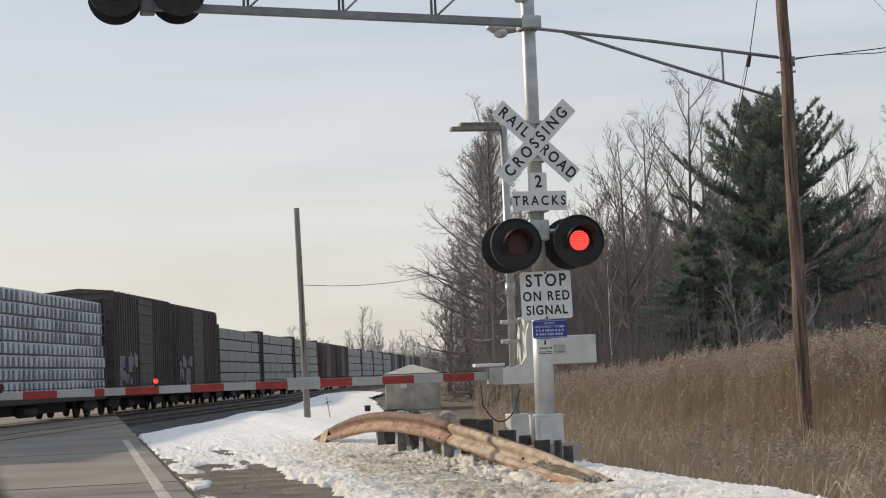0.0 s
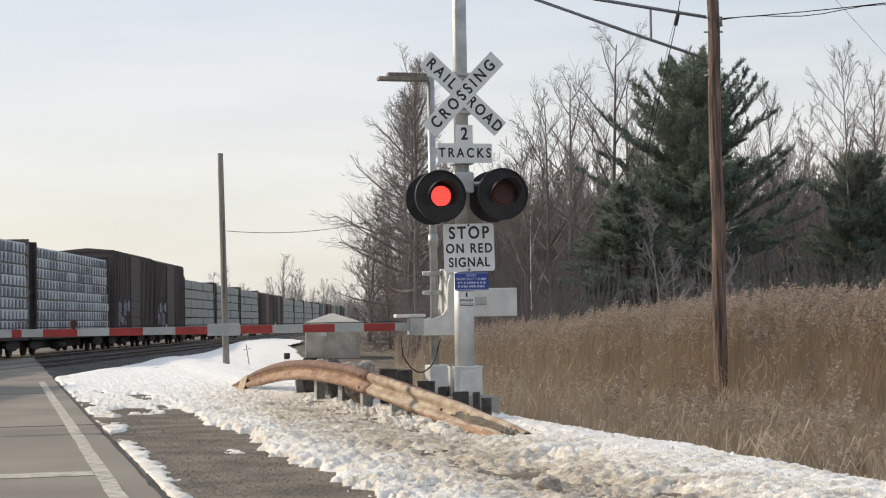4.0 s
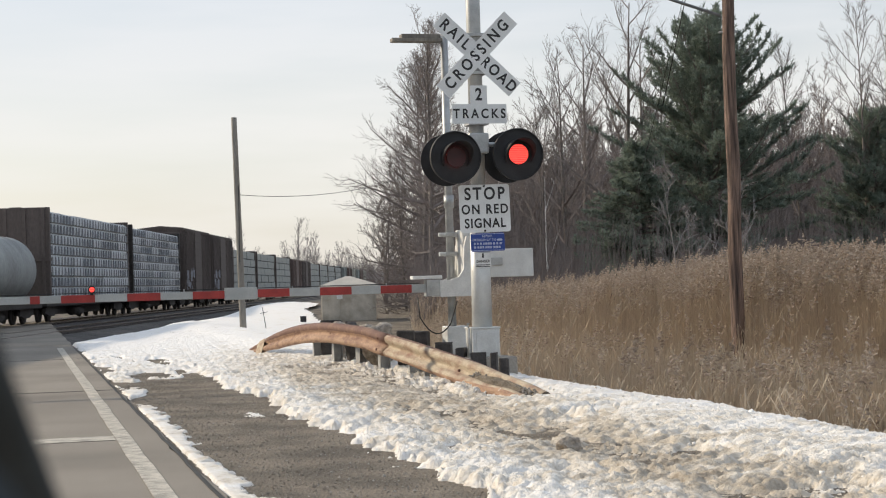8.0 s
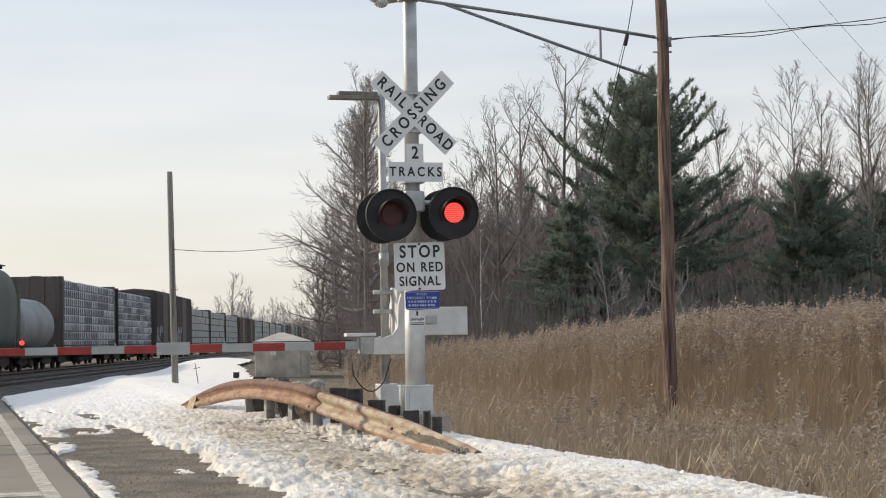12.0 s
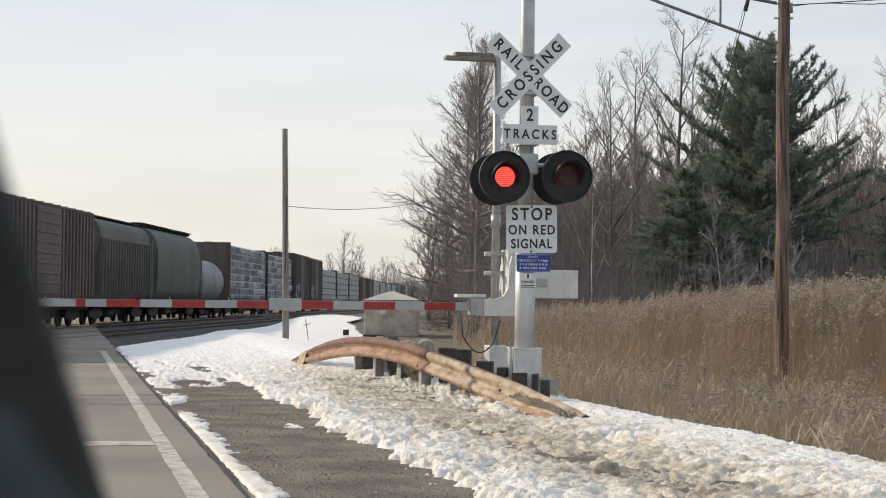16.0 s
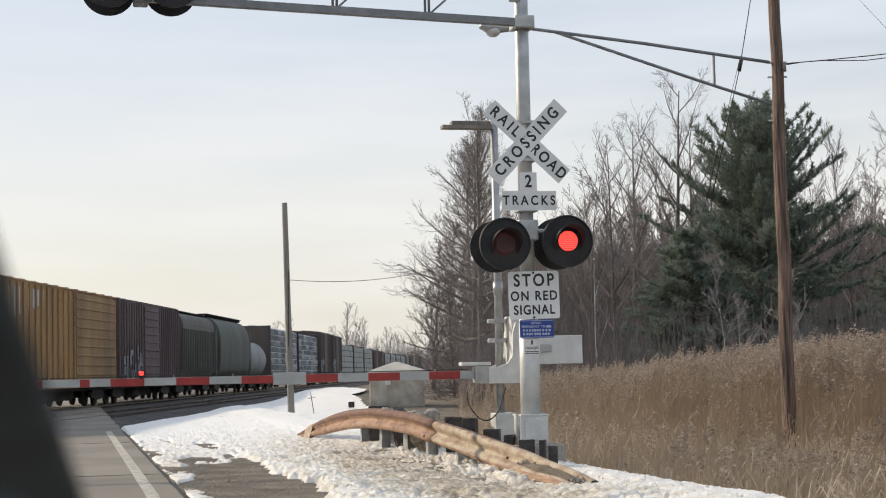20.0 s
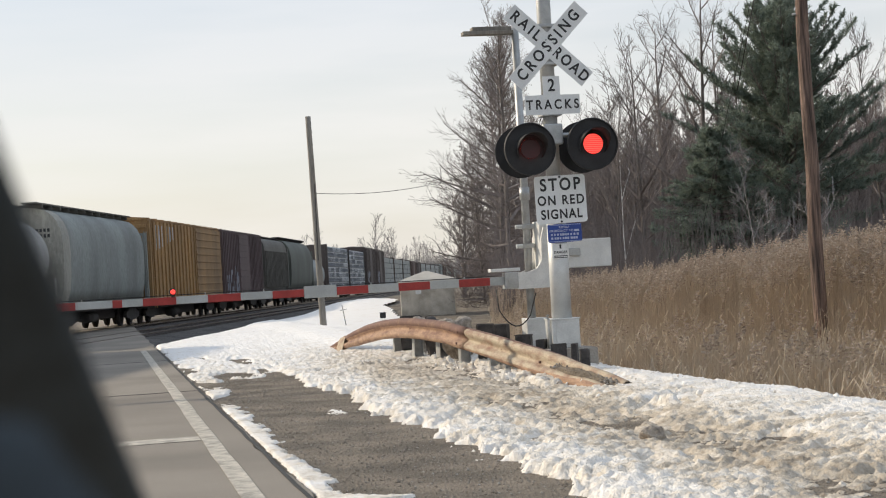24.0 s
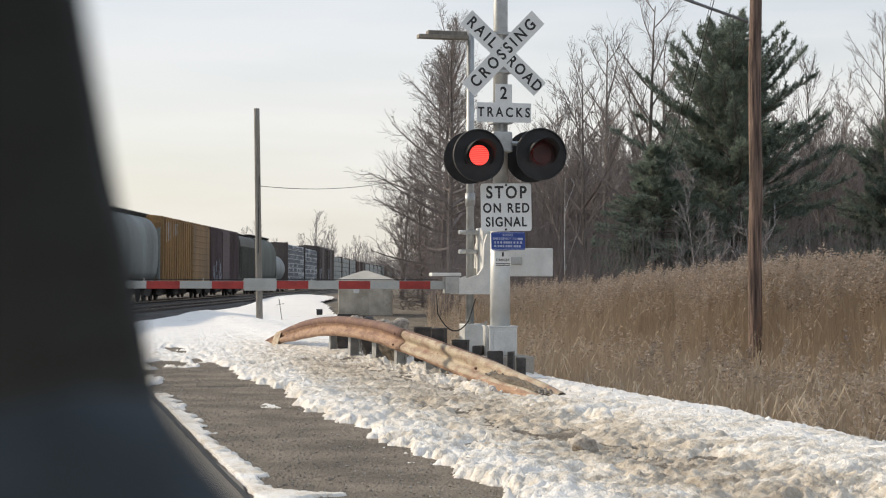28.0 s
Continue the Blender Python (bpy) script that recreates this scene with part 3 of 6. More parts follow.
def disc_lamp(parent, x, z, phase, hood_turn=0.0):
    """A flashing lamp with a lamp for the other direction behind it."""
    disc = part("lamp_background", tube((x, -0.300, z), (x, -0.285, z), 0.33, 0.33, 40), M_BLACK, parent, "round black lamp background")
    rim = bmesh.new()
    for r0, r1, y0, y1 in ((0.33, 0.325, -0.30, -0.325),):
        n = 40
        a = [[rim.verts.new((x + r * math.cos(k * math.tau / n), y, z + r * math.sin(k * math.tau / n))) for k in range(n)] for r, y in ((r0, y0), (r1, y1), (r1 - 0.012, y1), (r1 - 0.012, y0))]
        for p, q in zip(a, a[1:]):
            for k in range(n):
                rim.faces.new((p[k], p[(k + 1) % n], q[(k + 1) % n], q[k]))
    part("rim", rim, M_BLACK, disc)
    # visor: the upper three quarters of a tube, cut back below
    vis = bmesh.new()
    n, th0 = 30, -0.20
    ring = []
    for k in range(n + 1):
        a = math.pi * (th0 + (1 - 2 * th0) * k / n)
        long = 0.13 + 0.19 * max(0.0, math.sin(a)) ** 0.7 if math.sin(a) > 0 else 0.13 * (1 + math.sin(a) / 0.7)
        row = []
        for r in (0.185, 0.178):
            row += [vis.verts.new((x + r * math.cos(a), -0.30, z + r * math.sin(a))), vis.verts.new((x + r * 1.03 * math.cos(a), -0.30 - max(0.02, long), z + r * 1.03 * math.sin(a)))]
        ring.append(row)
    for p, q in zip(ring, ring[1:]):
        for i, j in ((0, 1), (3, 2), (1, 3)):
            vis.faces.new((p[i], p[j], q[j], q[i])).smooth = True
    part("visor", vis, M_BLACK, disc, "black lamp visor")
    part("housing", tube((x, -0.285, z), (x, -0.02, z), 0.16, 0.12, 20), M_BLACK, disc, "black lamp housing")
    back = part("rear_lamp_background", tube((x, 0.185, z), (x, 0.200, z), 0.33, 0.33, 40), M_BLACK, parent, "round black lamp background facing away")
    part("housing", tube((x, 0.0, z), (x, 0.185, z), 0.12, 0.16, 20), M_BLACK, back)
    part("visor", tube((x, 0.20, z), (x, 0.45, z), 0.185, 0.19, 24, caps=False), M_BLACK, back)
    # the lens insert turns: one face shines, the other is dark
    b = bmesh.new()
    tube((0, -0.012, 0), (0, 0.0, 0), 0.124, 0.127, 32, b)
    for f in b.faces:
        f.material_index = 0
    m0 = len(b.faces)
    tube((0, 0.0005, 0), (0, 0.012, 0), 0.127, 0.124, 32, b)
    b.faces.ensure_lookup_table()
    for f in b.faces[m0:]:
        f.material_index = 1
    lens = part("lens", b, [M_LIT, M_DIM], disc, "round red signal lens")
    LENSES.append((lens, Vector((x, -0.322, z)), phase))
    return disc


def plate(name, x0, x1, z0, z1, y, material, parent, label="", r=0.02, turn=0.0):
    """A thin sign plate with rounded corners, facing -y."""
    pts = []
    for cx, cz, a0 in ((x1 - r, z1 - r, 0), (x0 + r, z1 - r, 90), (x0 + r, z0 + r, 180), (x1 - r, z0 + r, 270)):
        for k in range(4):
            a = radians(a0 + 30 * k)
            pts.append((cx + r * math.cos(a), cz + r * math.sin(a)))
    mx, mz = (x0 + x1) / 2, (z0 + z1) / 2
    c, s = math.cos(radians(turn)), math.sin(radians(turn))
    pts = [(mx + (a - mx) * c - (b - mz) * s, mz + (a - mx) * s + (b - mz) * c) for a, b in pts]
    return part(name, loft([[(a, y, b) for a, b in pts], [(a, y + 0.004, b) for a, b in pts]]), material, parent, label)


def crossing_signal():
    t = thing("crossing_signal", "grey steel railway crossing mast with crossbuck, red lamps and signs", "crossing signal", at=MAST)
    part("pole", tube((0, 0, 1.9), (0, 0, 7.4), 0.094, 0.086, 24), M_GALV, t)
    part("lower_pole", tube((0, 0, 0.6), (0, 0, 1.95), 0.128, 0.122, 24), M_ALU, t, "silver-painted lower pole")
    part("collar", tube((0, 0, 1.90), (0, 0, 1.98), 0.140, 0.115, 24), M_GALV, t)
    part("junction_base", box(-0.18, 0.18, -0.17, 0.17, 0.30, 0.66, 0.012), M_ALU, t, "silver-painted square junction base")
    part("base_cap", box(-0.19, 0.19, -0.18, 0.18, 0.655, 0.675, 0.006), M_ALU, t)
    part("base_door", box(-0.13, 0.13, -0.182, -0.171, 0.35, 0.61, 0.004), M_ALU, t)
    part("conduit", run([(-0.2, -0.1, 0.3), (-0.21, -0.1, 0.66), (-0.2, -0.06, 0.72)], 0.022, 8), M_ALU, t)
    part("foundation", box(-0.35, 0.35, -0.35, 0.35, -0.3, 0.30, 0.02), M_CONC, t, "concrete foundation block")
    # crossbuck
    y = -0.13
    for word, turn, dy in (("RAIL ROAD", -42.5, 0.0), ("CROSSING", 46.0, -0.006)):
        c = Matrix.Translation((0.0, y + dy, 4.105)) @ pose(0, 0, 0, 0, -turn, 0)
        bm = box(-0.655, 0.655, 0, 0.004, -0.117, 0.117, 0.0)
        bm.transform(c)
        blade = part("crossbuck_blade", bm, M_SIGN, t, "white crossbuck blade with black lettering")
        if word == "CROSSING":
            lettering(word, 0.20, c @ pose(0, -0.002, 0), M_INK, blade, 1.30, tall=1.0)
        else:
            lettering("RAIL", 0.195, c @ pose(-0.375, -0.002, 0), M_INK, blade, 1.26)
            lettering("ROAD", 0.195, c @ pose(0.375, -0.002, 0), M_INK, blade, 1.14)
        for k in (-0.07, 0.07):
            bm = tube((k * 0.4, -0.010, k), (k * 0.4, 0.0, k), 0.012, 0.012, 8)
            bm.transform(c)
            part("bolt", bm, M_GALV, blade)
    part("sign_clamp", box(-0.13, 0.13, -0.125, 0.12, 4.34, 4.38, 0.006), M_GALV, t)
    part("sign_clamp", box(-0.13, 0.13, -0.125, 0.12, 3.86, 3.90, 0.006), M_GALV, t)
    # number of tracks
    s = part("tracks_sign", loft([[(x, yy, z - 0.03) for x, z in ((-0.345, 3.265), (0.365, 3.265), (0.365, 3.51), (0.115, 3.51), (0.115, 3.745), (-0.105, 3.745), (-0.105, 3.51), (-0.345, 3.51))] for yy in (-0.135, -0.131)]), M_SIGN, t, "white sign with black lettering")
    lettering("2", 0.215, pose(0.005, -0.137, 3.595), M_INK, s, tall=1.0)
    lettering("TRACKS", 0.165, pose(0.01, -0.137, 3.355), M_INK, s, 1.25)
    part("sign_clamp", box(-0.13, 0.13, -0.13, 0.12, 3.22, 3.265, 0.006), M_GALV, t)
    # lamps on their cross arm
    part("crossarm", tube((-0.44, 0, 2.98), (0.46, 0, 2.98), 0.03, 0.03, 10), M_GALV, t)
    part("lamp_junction_box", box(-0.13, 0.13, -0.12, 0.13, 2.86, 3.12, 0.02), M_GALV, t)
    disc_lamp(t, -0.36, 2.80, 1)
    disc_lamp(t, 0.45, 2.83, 0)
    # written signs
    s = plate("stop_sign", -0.29, 0.37, 1.865, 2.465, -0.14, M_SIGN, t, "white rectangular sign with black lettering", 0.035, 1.0)
    for text, size, z, sp in (("STOP", 0.215, 2.345, 1.12), ("ON RED", 0.165, 2.150, 1.06), ("SIGNAL", 0.165, 1.975, 1.0)):
        lettering(text, size, pose(0.04, -0.143, z, 0, -1.0, 0), M_INK, s, sp)
    for z in (1.885, 2.445):
        part("bolt", tube((0.035, -0.152, z), (0.035, -0.14, z), 0.014, 0.014, 8), M_BLACK, s)
    s = plate("information_sign", -0.155, 0.285, 1.625, 1.855, -0.145, M_BLUE, t, "small blue sign with pale writing", 0.02, 1.0)
    plate("border", -0.145, 0.275, 1.634, 1.640, -0.147, M_PALE, s, r=0.002, turn=0.5)
    plate("border", -0.145, 0.275, 1.840, 1.846, -0.147, M_PALE, s, r=0.002, turn=0.5)
    rnd = random.Random(3)
    for word, size, z in (("REPORT", 0.036, 1.812), ("EMERGENCY TO", 0.040, 1.768)):
        lettering(word, size, pose(0.06 if size < 0.04 else 0.02, -0.148, z), M_PALE, s, 1.1)
    plate("logo", 0.185, 0.255, 1.755, 1.782, -0.1475, M_PALE, s, r=0.012)
    for z, k in ((1.722, 10), (1.676, 10)):
        x = -0.115
        for _ in range(k):
            w = rnd.uniform(0.018, 0.03)
            plate("writing_bar", x, x + w, z - 0.014, z + 0.014, -0.1475, M_PALE, s, r=0.004)
            x += w + rnd.choice((0.008, 0.008, 0.018))
    # warning decal on the lower pole
    d = plate("decal", -0.105, 0.105, 1.42, 1.61, -0.131, M_WHITE, t, "white warning decal", 0.01)
    lettering("DANGER", 0.045, pose(0, -0.133, 1.50), M_INK, d)
    for z in (1.455, 1.435):
        plate("writing_bar", -0.09, 0.09, z - 0.005, z + 0.005, -0.1325, M_INK, d, r=0.002)
    plate("bolt_mark", -0.012, 0.012, 1.545, 1.60, -0.1325, M_INK, d, r=0.006)
    # overhead arm with its lattice and lamps
    zl, zu = 5.63, 6.75
    rise = lambda x: -0.041 * x  # the arm climbs outwards
    for name, z in (("lower_chord", zl), ("upper_chord", zu)):
        part(name, loft([[(x, yy, z + rise(x) + dz) for yy, dz in ((-0.17, -0.045), (-0.05, -0.045), (-0.05, 0.045), (-0.17, 0.045))] for x in (-4.75, 0.0)]), M_TRUSS, t)
    xs = [-1.25, -2.42, -3.60, -4.60]
    for k, x in enumerate(xs):
        for dx in (-0.025, 0.025):
            part("lattice_post", tube((x + dx, -0.11, zl + 0.03 + rise(x)), (x + dx, -0.11, zu + rise(x)), 0.017, 0.017, 8), M_TRUSS, t)
        part("lattice_brace", tube((x + 0.05, -0.11, zl + 0.05 + rise(x)), ((xs[k - 1] if k else 0) - 0.05, -0.11, zu + rise(xs[k - 1] if k else 0)), 0.015, 0.015, 6), M_TRUSS, t)
    part("arm_clamp", box(-0.13, 0.13, -0.18, 0.13, zl - 0.07, zl + 0.09, 0.015), M_GALV, t)
    part("cable_pipe", run([(-0.19, -0.05, 6.6), (-0.19, -0.05, 6.02), (-0.14, -0.05, 5.95), (0.0, -0.05, 5.95)], 0.045, 10), M_GALV, t, "bent grey cable conduit")
    part("lamp_bracket", box(-4.88, -4.70, -0.16, 0.10, zl + 0.12, zl + 0.7, 0.02), M_TRUSS, t)
    disc_lamp(t, -5.17, 5.99, 0)
    disc_lamp(t, -4.42, 6.00, 1)
    return t


# ---- gate on its own post behind the mast ----
def crossing_gate():
    t = thing("crossing_gate", "lowered red and white striped railway crossing gate", "crossing gate", at=pose(1.02, 22.72, 0, 0, 0, 11.7))
    part("post", tube((0.0, 0.12, 0.62), (0.0, 0.12, 4.60), 0.056, 0.050, 18), M_GALV, t)
    part("coupling", tube((0.0, 0.12, 2.25), (0.0, 0.12, 2.42), 0.068, 0.068, 18), M_GALV, t)
    part("junction_base", box(-0.11, 0.18, -0.03, 0.27, 0.28, 0.66, 0.012), M_ALU, t, "silver-painted square junction base")
    part("foundation", box(-0.35, 0.35, -0.2, 0.5, -0.3, 0.28, 0.02), M_CONC, t, "concrete foundation block")
    # flat bars at the head of the post
    part("head_bar", box(-0.74, -0.05, 0.0, 0.16, 4.485, 4.535, 0.006), M_GREYPOLE, t)
    part("head_bar", box(-0.58, 0.02, 0.14, 0.3, 4.555, 4.61, 0.006), M_GREYPOLE, t)
    # mechanism and curved support
    part("mechanism", box(0.10, 0.42, -0.16, 0.22, 1.10, 1.95, 0.02), M_WHITE, t, "white gate mechanism housing")
    prof = [(-0.24, 1.06), (0.36, 1.06), (0.36, 1.86), (0.14, 1.86), (0.10, 1.72), (0.09, 1.42), (0.02, 1.32), (-0.10, 1.28), (-0.24, 1.28)]
    part("arm_support", loft([[(x, yy, z) for x, z in prof] for yy in (-0.24, -0.18)]), M_WHITE, t, "white curved steel arm support")
    part("arm_support", loft([[(x, yy, z) for x, z in prof] for yy in (0.20, 0.25)]), M_WHITE, t, "white curved steel arm support")
    part("counterweight", box(0.48, 1.10, -0.10, 0.16, 1.30, 1.68, 0.012), M_WHITE, t, "white counterweight plate")
    part("counterweight_link", box(0.30, 0.66, -0.13, -0.105, 1.46, 1.56, 0.008), M_GALV, t)
    part("bracket", box(-0.60, -0.20, -0.20, -0.02, 1.30, 1.345, 0.008), M_WHITE, t)
    part("bracket", box(-0.42, -0.22, -0.22, -0.05, 1.07, 1.29, 0.008), M_GALV, t)
    part("hinge", tube((-0.33, -0.24, 1.18), (-0.33, 0.02, 1.18), 0.05, 0.05, 12), M_GALV, t)
    for z in (1.60, 1.86):
        part("clamp", box(-0.085, 0.085, 0.04, 0.20, z, z + 0.06, 0.01), M_GALV, t)
        part("clamp_stud", tube((-0.17, 0.06, z + 0.03), (-0.08, 0.06, z + 0.03), 0.028, 0.028, 8), M_ALU, t)
    cable = [(-0.52 + 0.0 * k, -0.1, 1.06) for k in range(1)]
    cable += [(-0.50 + 0.42 * f, -0.12, 1.05 - 0.48 * math.sin(math.pi * min(1, f * 0.62 + 0.15)) ** 0.8) for f in np.linspace(0, 1, 9)] + [(0.02, -0.1, 1.0)]
    part("cable", run(cable, 0.009, 6), M_WIRE, t, "black hanging cable")
    # the arm in its stripes
    arm = part("arm", box(-2.85, -0.36, -0.155, -0.125, 1.125, 1.235, 0.006), M_ARM, t, "tapered fibreglass arm striped red and white")
    part("arm_splice", box(-3.08, -2.66, -0.165, -0.11, 1.105, 1.262, 0.006), M_ARM, arm, "white splice sleeve")
    part("outer_arm", box(-9.2, -3.05, -0.152, -0.128, 1.130, 1.228, 0.006), M_ARM, arm)
    stripes = [(0.61, 1.03), (1.42, 1.84), (2.24, 2.655), (3.085, 3.49), (3.90, 4.32), (4.72, 5.14), (5.40, 5.52), (5.98, 6.40), (6.80, 7.22), (7.62, 8.04), (8.44, 8.86)]
    for a, b in stripes:
        part("red_stripe", box(-b, -a, -0.1585, -0.1215, 1.1275, 1.2325 if a < 3 else 1.2265, 0.003), M_RED, arm, "red reflective stripe")
    for x in (0.95, 1.8, 2.2, 3.6, 4.35, 5.9):
        part("wire_clip", tube((-x, -0.14, 1.22), (-x, -0.14, 1.262), 0.008, 0.008, 6), M_GALV, arm)
    part("wire", tube((-0.5, -0.14, 1.250), (-8.9, -0.14, 1.246), 0.005, 0.005, 5), M_WIRE, arm)
    for x, phase in ((4.76, 0), (6.67, 1)):
        lamp = part("arm_lamp", tube((-x, -0.19, 1.29), (-x, -0.09, 1.29), 0.046, 0.046, 18), M_BLACK, arm, "small lamp on the arm")
        part("lamp_stem", box(-x - 0.02, -x + 0.02, -0.16, -0.12, 1.22, 1.25, 0.003), M_BLACK, arm)
        b = bmesh.new()
        tube((0, -0.006, 0), (0, 0.0, 0), 0.031, 0.033, 20, b)
        m0 = len(b.faces)
        tube((0, 0.0004, 0), (0, 0.006, 0), 0.033, 0.031, 20, b)
        b.faces.ensure_lookup_table()
        for f in b.faces[m0:]:
            f.material_index = 1
        ob = part("arm_lens", b, [M_LIT, M_DIM], lamp, "small red lens")
        LENSES.append((ob, Vector((-x, -0.25, 1.29)), phase))
    return t


# ---- bent guard rail round the mast ----
BLOCKS = [(0.38, 23.81, 0.59, 0.122, 0.55, -3.0), (0.59, 23.0, 0.6, 0.088, 0.55, -17.0), (0.84, 22.09, 0.47, 0.106, 0.55, -11.0), (1.03, 21.37, 0.42, 0.054, 0.55, -15.0), (1.21, 20.69, 0.38, 0.093, 0.55, -3.0), (1.36, 20.12, 0.4, 0.038, 0.55, -11.0), (1.45, 19.78, 0.34, 0.053, 0.55, -9.0), (-0.45, 26.92, 0.67, 0.051, 0.55, -17.0), (-0.78, 28.16, 0.67, 0.173, 0.55, 0.0)]  # x, y, top, half width, height, turn


def guard_rail():
    t = thing("guard_rail", "bent rusty steel guard rail with dark timber posts in the snow", "guard rail")
    pts = [(1.76, 17.35, 0.045), (1.63, 17.87, 0.11), (1.41, 18.67, 0.195), (1.16, 19.63, 0.30), (0.92, 20.51, 0.37), (0.51, 22.09, 0.48), (0.08, 23.69, 0.575), (-0.18, 24.69, 0.635), (-0.72, 26.7, 0.665), (-1.03, 27.9, 0.64), (-1.33, 29.0, 0.59), (-1.62, 30.1, 0.50), (-1.90, 31.07, 0.37), (-2.16, 32.1, 0.21), (-2.42, 33.1, 0.05)]
    line = []
    for k in range(len(pts) - 1):
        p = [Vector(pts[max(0, min(len(pts) - 1, k + j))]) for j in (-1, 0, 1, 2)]
        for s in range(5):
            f = s / 5
            line.append(0.5 * (2 * p[1] + (p[2] - p[0]) * f + (2 * p[0] - 5 * p[1] + 4 * p[2] - p[3]) * f * f + (3 * p[1] - p[0] - 3 * p[2] + p[3]) * f**3))
    line.append(Vector(pts[-1]))
    # w-shaped section: depth out of the face, height below the top edge
    prof = [(-0.012, -0.006), (0.018, 0.0), (0.050, -0.018), (0.080, -0.050), (0.083, -0.085), (0.058, -0.118), (0.018, -0.146), (0.010, -0.165), (0.018, -0.184), (0.058, -0.212), (0.083, -0.245), (0.080, -0.280), (0.050, -0.312), (0.012, -0.322)]
    rings, frames = [], []
    rnd = random.Random(8)
    for k, p in enumerate(line):
        d = (line[min(k + 1, len(line) - 1)] - line[max(k - 1, 0)]).normalized()
        out = Vector((-d.y, d.x, 0)).normalized()
        up = d.cross(out).normalized()
        if up.z < 0:
            up = -up
        lay = radians(float(np.interp(p.y, (17.4, 18.5, 19.6, 20.8, 23, 30, 33), (-78, -58, -36, -18, -8, -6, -30))))  # the near end lies back
        o, u = out * math.cos(lay) - up * math.sin(lay), up * math.cos(lay) + out * math.sin(lay)
        dent = 0.010 * math.sin(p.y * 2.1) + 0.006 * math.sin(p.y * 5.3)
        squash = float(np.interp(p.y, (30.5, 33.1), (1.0, 0.45)))
        front = [p + o * (a + dent * (0.4 + 3 * abs(b))) + u * b * squash for a, b in prof]
        rings.append(front + [q - o * 0.006 for q in reversed(front)])
        frames.append((p, d, o, u))
    joint = next(k for k, p in enumerate(line) if p.y > 24.1)

    def beam(rs, lift, label, top):
        bm = loft([[q + lift for q in r] for r in rs], smooth=True)
        bm.faces.ensure_lookup_table()
        n = len(rs[0])
        for i, f in enumerate(bm.faces):
            k = i % n
            if i < n * (len(rs) - 1):
                f.material_index = 1 if k < top else (2 if k in (11, 12) else 0)
        return part("rail_beam", bm, [M_RUST, M_RUST3, M_RUST2] if top == 2 else [M_RUST2, M_RUST3, M_RUST2], t, label)

    beam(rings[: joint + 1], Vector((0, 0, 0)), "cream-coloured beam with rust stains, lying back into the ground", 2)
    beam(rings[joint - 4 :], Vector((-0.008, -0.002, 0.004)), "orange-brown rusty beam with a dark upper fold", 5)
    # splice bolts and slots
    for k in (joint - 3, joint - 1, 18, 24, 40, 48, 56):
        p, d, o, u = frames[k]
        for b in (-0.085, -0.245) if k > joint - 4 and k < joint else (-0.165,):
            c = p + o * (0.088 if b != -0.165 else 0.014) + u * b
            part("bolt", tube(c - o * 0.01, c + o * 0.014, 0.017, 0.014, 8), M_RUST3, t)
    # a crumpled flap at the far end
    p, d, o, u = frames[-9]
    flap = [[p + d * a * 0.9 + o * (0.09 + 0.05 * math.sin(a * 4)) + u * (-0.02 - 0.30 * b - 0.10 * a) for b in (0, 0.35, 0.7, 1)] for a in (0, 0.3, 0.6, 0.9, 1.2)]
    part("crumpled_flap", loft([r + [q - o * 0.005 for q in reversed(r)] for r in flap]), M_RUST, t, "pale crumpled end of the beam")
    # posts under the beam
    for y in (28.3, 27.0, 25.6, 24.2, 22.75, 22.2, 21.3):
        k = min(range(len(line)), key=lambda i: abs(line[i].y - y))
        p, d, o, u = frames[k]
        m = Matrix.Translation((p.x, y, 0)) @ Matrix.Rotation(math.atan2(d.y, d.x) + rnd.uniform(-0.15, 0.15), 4, "Z") @ Matrix.Rotation(rnd.uniform(-0.08, 0.08), 4, "Y")
        w = rnd.uniform(0.06, 0.095)
        for name, b in (("steel_post", box(-w, w, -0.075, -0.062, -0.3, p.z - 0.20, 0.003)), ("post_web", box(-0.008, 0.008, -0.20, -0.075, -0.3, p.z - 0.20, 0.002)), ("post_flange", box(-w, w, -0.212, -0.20, -0.3, p.z - 0.20, 0.003))):
            b.transform(m)
            part(name, b, M_GALV, t, "grey steel post" if name == "steel_post" else "")
    # dark timber blocks behind the beam
    for x, y, z, w, h, a in BLOCKS:
        bm = box(-w, w, -0.10, 0.10, z - h, z, 0.014)
        for v in bm.verts:
            v.co += Vector((rnd.uniform(-1, 1), rnd.uniform(-1, 1), rnd.uniform(-1, 1))) * 0.008
        bm.transform(Matrix.Translation((x, y, 0)) @ Matrix.Rotation(radians(a), 4, "Z") @ Matrix.Rotation(radians(rnd.uniform(-5, 5)), 4, "X"))
        part("timber_block", bm, M_DARKWOOD, t, "dark weathered timber block")
    # earth and stones caught in the fold of the near end
    dirt = []
    for k in range(2, 15):
        p, d, o, u = frames[k]
        f = rings[k][:14]
        swell = math.sin(math.pi * (k - 1.5) / 13)
        a, b = f[6].lerp(f[5], swell), f[8].lerp(f[10], swell)
        dirt.append([a + o * 0.004] + [a.lerp(b, s) + o * (0.006 + rnd.uniform(0.015, 0.055) * swell) for s in (0.2, 0.4, 0.6, 0.8)] + [b + o * 0.005, f[7] - o * 0.002])
    part("caught_earth", loft(dirt), M_GRAVEL, t, "gravelly earth caught in the fold of the beam")
    lumps = bmesh.new()
